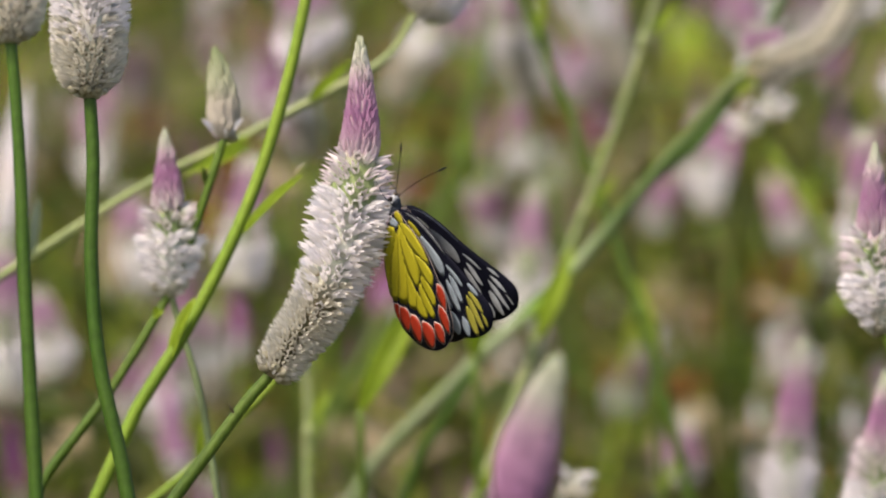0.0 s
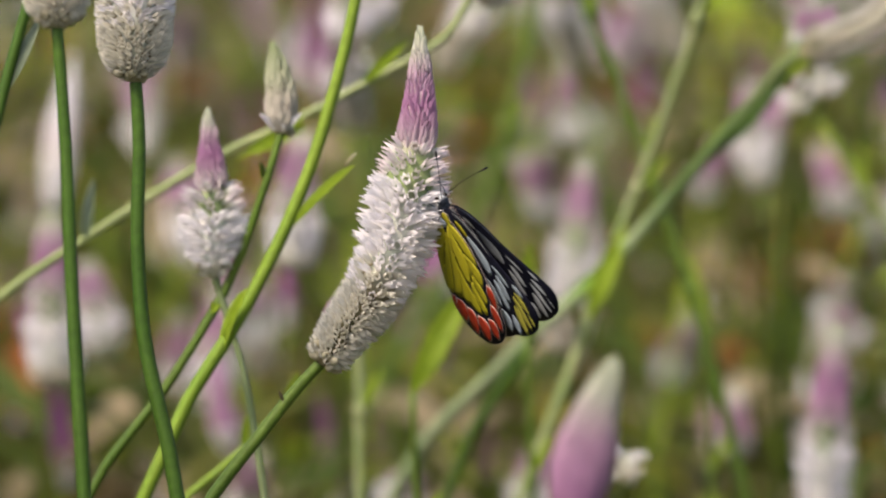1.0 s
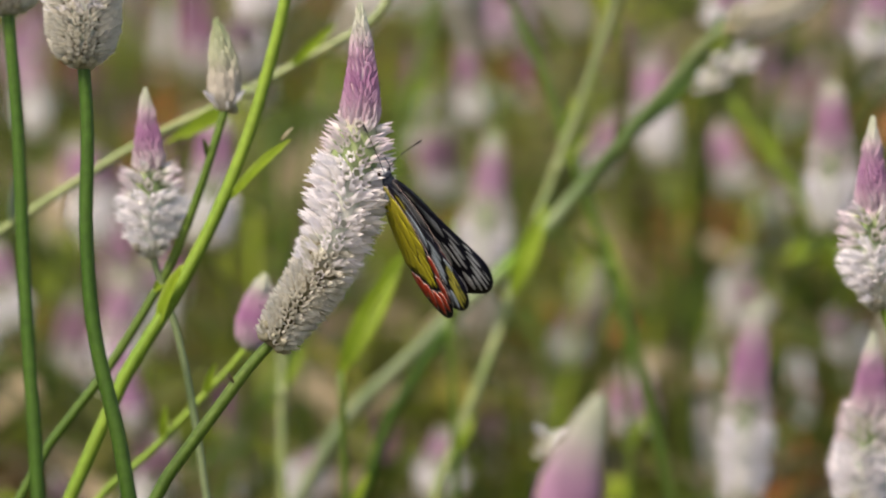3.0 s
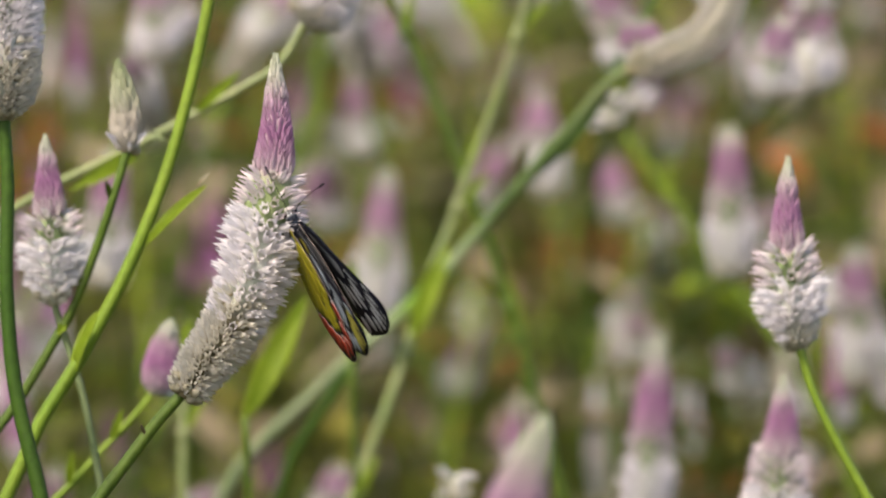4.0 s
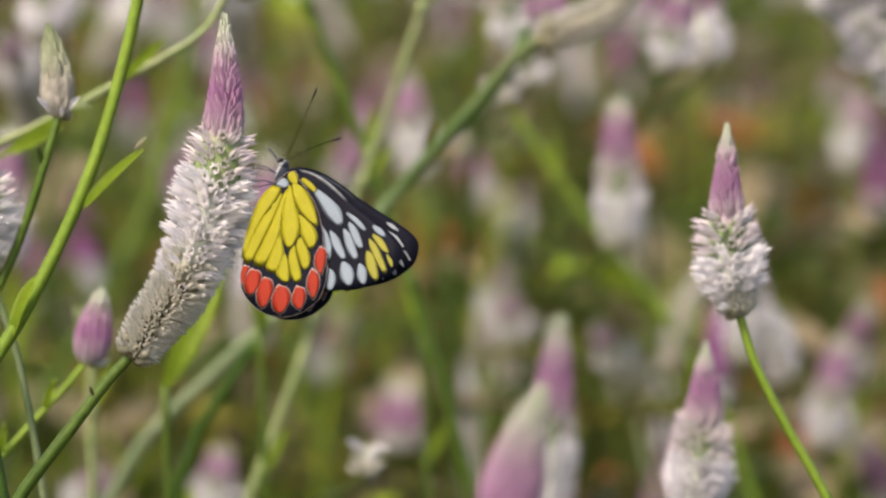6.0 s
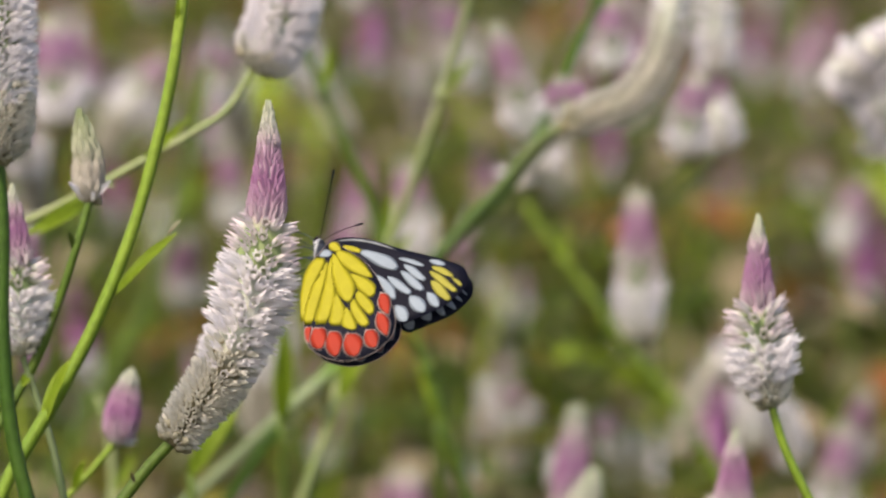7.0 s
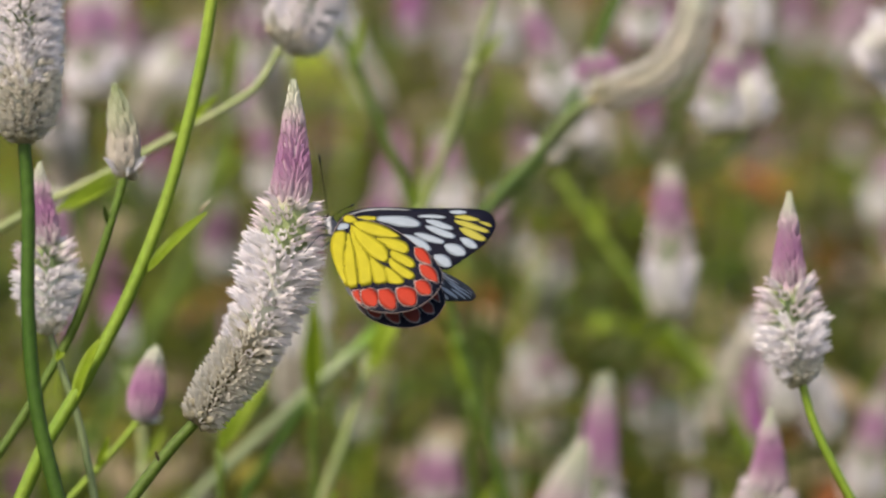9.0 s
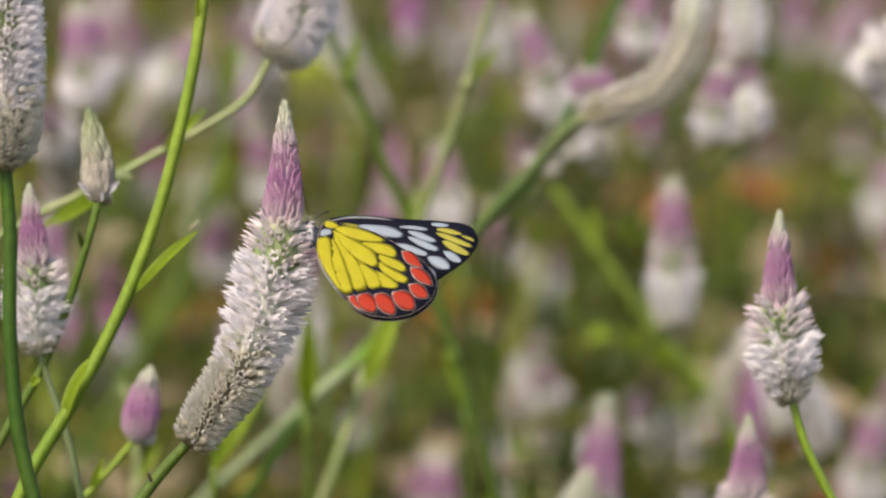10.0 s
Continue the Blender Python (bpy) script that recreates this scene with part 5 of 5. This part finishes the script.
    sway(bud_flower, [(0, 0.05, -0.0006), (0.5, 0.00, 0.0000), (1, 0.12, -0.0028), (1.5, 0.16, -0.0018), (2, 0.16, -0.0022), (2.2, 0.18, -0.0022), (3.3, 0.28, -0.0022), (3.5, 0.30, -0.0022), (4, 0.11, -0.0005), (4.5, 0.08, -0.0005), (5, -0.10, -0.0005), (5.2, 0.20, -0.0028), (6.3, -0.02, -0.0003), (6.5, 0.08, -0.0016), (7, -0.08, -0.0003), (7.5, 0.01, -0.0027), (8, 0.01, -0.0010), (8.5, 0.10, -0.0027), (9, 0.09, 0.0006), (9.5, -0.20, -0.0003), (10, -0.27, -0.0014)])
    sway(lime_stalk, [(0, 0.04, -0.0009), (0.5, 0.06, -0.0008), (1, -0.01, -0.0019), (1.5, -0.10, -0.0013), (2, -0.11, -0.0012), (2.2, 0.16, -0.0020), (3.3, -0.11, -0.0006), (3.5, 0.12, -0.0013), (4, 0.05, -0.0001), (4.5, -0.03, 0.0000), (5, -0.03, -0.0010), (5.2, 0.06, -0.0008), (6.3, 0.03, 0.0003), (6.5, 0.05, -0.0005), (7, -0.04, 0.0008), (7.5, 0.00, 0.0000), (8, 0.07, 0.0005), (8.5, 0.17, 0.0001), (9, 0.05, 0.0005), (9.5, -0.00, 0.0008), (10, -0.02, 0.0004)])
    sway(right_flower, [(0, -0.17, 0.0020), (0.5, -0.16, 0.0015), (1, -0.16, 0.0011), (1.5, -0.15, 0.0006), (2, -0.14, 0.0001), (2.2, -0.14, -0.0001), (3.3, -0.12, -0.0012), (3.5, 0.03, -0.0007), (4, -0.04, 0.0005), (4.5, 0.00, 0.0000), (5, 0.03, -0.0015), (5.2, 0.16, -0.0017), (6.3, -0.05, -0.0013), (6.5, -0.00, -0.0028), (7, -0.10, -0.0026), (7.5, -0.04, -0.0035), (8, -0.06, -0.0036), (8.5, 0.08, -0.0032), (9, -0.02, -0.0025), (9.5, -0.09, -0.0020), (10, -0.07, -0.0022)])
    sway(dark_flower, [(0, 0.04, -0.0003), (0.5, 0.00, 0.0000), (1, -0.13, 0.0011), (1.5, -0.15, 0.0002), (2, -0.27, -0.0004), (2.2, -0.22, -0.0005), (3.3, 0.02, -0.0009), (3.5, 0.07, -0.0009), (4, 0.07, -0.0008), (4.5, 0.08, -0.0007), (5, 0.08, -0.0006), (5.2, 0.08, -0.0006), (6.3, 0.09, -0.0004), (6.5, 0.09, -0.0004), (7, 0.09, -0.0003), (7.5, 0.10, -0.0002), (8, 0.10, -0.0001), (8.5, 0.10, 0.0000), (9, 0.11, 0.0001), (9.5, 0.04, 0.0013), (10, -0.07, -0.0013)])
    sway(pale_flower, [(0, 0.04, -0.0003), (0.5, 0.00, 0.0000), (1, -0.13, 0.0011), (1.5, -0.15, 0.0002), (2, -0.27, -0.0004), (2.2, -0.22, -0.0005), (3.3, 0.02, -0.0009), (3.5, 0.07, -0.0009), (4, 0.07, -0.0008), (4.5, 0.08, -0.0007), (5, 0.08, -0.0006), (5.2, 0.08, -0.0006), (6.3, 0.09, -0.0004), (6.5, 0.09, -0.0004), (7, 0.09, -0.0003), (7.5, 0.10, -0.0002), (8, 0.10, -0.0001), (8.5, 0.10, 0.0000), (9, 0.11, 0.0001), (9.5, 0.04, 0.0013), (10, -0.07, -0.0013)])
    sway(pink_bud, [(0, 0.63, 0.0045), (0.5, 0.56, 0.0041), (1, 0.44, 0.0034), (1.5, 0.34, 0.0028), (2, 0.29, 0.0019), (2.2, 0.32, 0.0011), (3.3, -0.00, -0.0010), (3.5, 0.18, -0.0014), (4, 0.04, 0.0001), (4.5, 0.00, 0.0000), (5, -0.04, -0.0008), (5.2, 0.06, -0.0008), (6.3, 0.12, 0.0001), (6.5, 0.13, 0.0002), (7, 0.04, 0.0018), (7.5, 0.04, 0.0005), (8, 0.00, 0.0012), (8.5, 0.12, 0.0006), (9, -0.02, 0.0014), (9.5, -0.02, 0.0017), (10, 0.01, 0.0008)])
    sway(low_flower, [(0, -0.10, 0.0000), (0.5, -0.10, 0.0000), (1, -0.10, 0.0000), (1.5, -0.10, 0.0000), (2, -0.10, 0.0000), (2.2, -0.10, 0.0000), (3.3, -0.10, 0.0000), (3.5, 0.26, 0.0007), (4, -0.01, 0.0003), (4.5, 0.00, 0.0000), (5, 0.05, -0.0008), (5.2, 0.02, -0.0007), (6.3, -0.15, -0.0002), (6.5, -0.18, -0.0001), (7, -0.10, -0.0002), (7.5, -0.02, -0.0003), (8, 0.01, -0.0007), (8.5, 0.04, -0.0010), (9, 0.07, -0.0013), (9.5, -0.11, 0.0004), (10, -0.30, 0.0021)])
    sway(arm_flower, [(0, 0.01, -0.0000), (0.5, 0.07, 0.0007), (1, 0.05, 0.0004), (1.5, 0.04, 0.0000), (2, 0.03, -0.0003), (2.2, 0.03, -0.0004), (3.3, 0.00, -0.0012), (3.5, -0.00, -0.0013), (4, 0.00, -0.0013), (4.5, 0.01, -0.0013), (5, 0.02, -0.0012), (5.2, 0.02, -0.0012), (6.3, 0.04, -0.0011), (6.5, 0.04, -0.0011), (7, -0.08, 0.0009), (7.5, 0.00, 0.0000), (8, 0.03, 0.0004), (8.5, 0.04, 0.0002), (9, -0.06, 0.0007), (9.5, -0.09, 0.0013), (10, -0.16, 0.0015)])
    sway(soft_flower, [(0, -0.09, 0.0027), (0.5, -0.09, 0.0027), (1, -0.09, 0.0027), (1.5, -0.09, 0.0027), (2, -0.09, 0.0027), (2.2, -0.09, 0.0027), (3.3, -0.09, 0.0027), (3.5, -0.11, 0.0017), (4, -0.06, 0.0000), (4.5, 0.00, 0.0000), (5, -0.12, 0.0005), (5.2, -0.14, 0.0006), (6.3, -0.27, 0.0010), (6.5, -0.13, 0.0009), (7, -0.09, -0.0005), (7.5, -0.12, 0.0004), (8, -0.14, -0.0006), (8.5, -0.16, -0.0008), (9, -0.11, -0.0016), (9.5, 0.04, -0.0009), (10, 0.11, -0.0012)])
    sway(split_flower, [(0, 0.51, 0.0022), (0.5, 0.21, -0.0002), (1, -0.01, 0.0000), (1.5, 0.12, 0.0013), (2, 0.03, 0.0003), (2.2, 0.02, 0.0003), (3.3, -0.04, 0.0003), (3.5, -0.02, 0.0004), (4, 0.05, 0.0005), (4.5, 0.00, 0.0000), (5, -0.00, 0.0001), (5.2, 0.00, -0.0003), (6.3, -0.01, -0.0010), (6.5, -0.01, -0.0011), (7, -0.01, -0.0014), (7.5, -0.02, -0.0017), (8, -0.06, -0.0010), (8.5, -0.07, -0.0007), (9, -0.10, -0.0002), (9.5, -0.04, -0.0012), (10, 0.10, -0.0020)])
    sway(near_flower, [(0, -0.36, 0.0033), (0.5, -0.42, 0.0041), (1, -0.42, 0.0029), (1.5, -0.22, -0.0028), (2, -0.03, -0.0084), (2.2, 0.05, -0.0107), (3.3, -0.29, -0.0074), (3.5, 0.07, -0.0021), (4, 0.03, -0.0010), (4.5, 0.00, 0.0000), (5, -0.01, -0.0026), (5.2, 0.24, -0.0057), (6.3, -0.08, -0.0059), (6.5, -0.14, -0.0059), (7, -0.16, -0.0055), (7.5, -0.18, -0.0050), (8, -0.34, -0.0043), (8.5, -0.49, -0.0035), (9, -0.64, -0.0028), (9.5, -0.52, -0.0030), (10, -0.39, -0.0033)])
    nod(main_flower, (0, 0, 0.75), [(0, -1.14), (0.5, -0.37), (1, 0.40), (1.5, 0.38), (2, 0.18), (2.2, -1.02), (3.3, -0.92), (3.5, -0.92), (4, -0.16), (4.5, 0.00), (5, 0.14), (5.2, -0.08), (6.3, 0.47), (6.5, 0.09), (7, 0.92), (7.5, 0.63), (8, 0.81), (8.5, 0.21), (9, 0.93), (9.5, 1.04), (10, 0.60)])

motions()
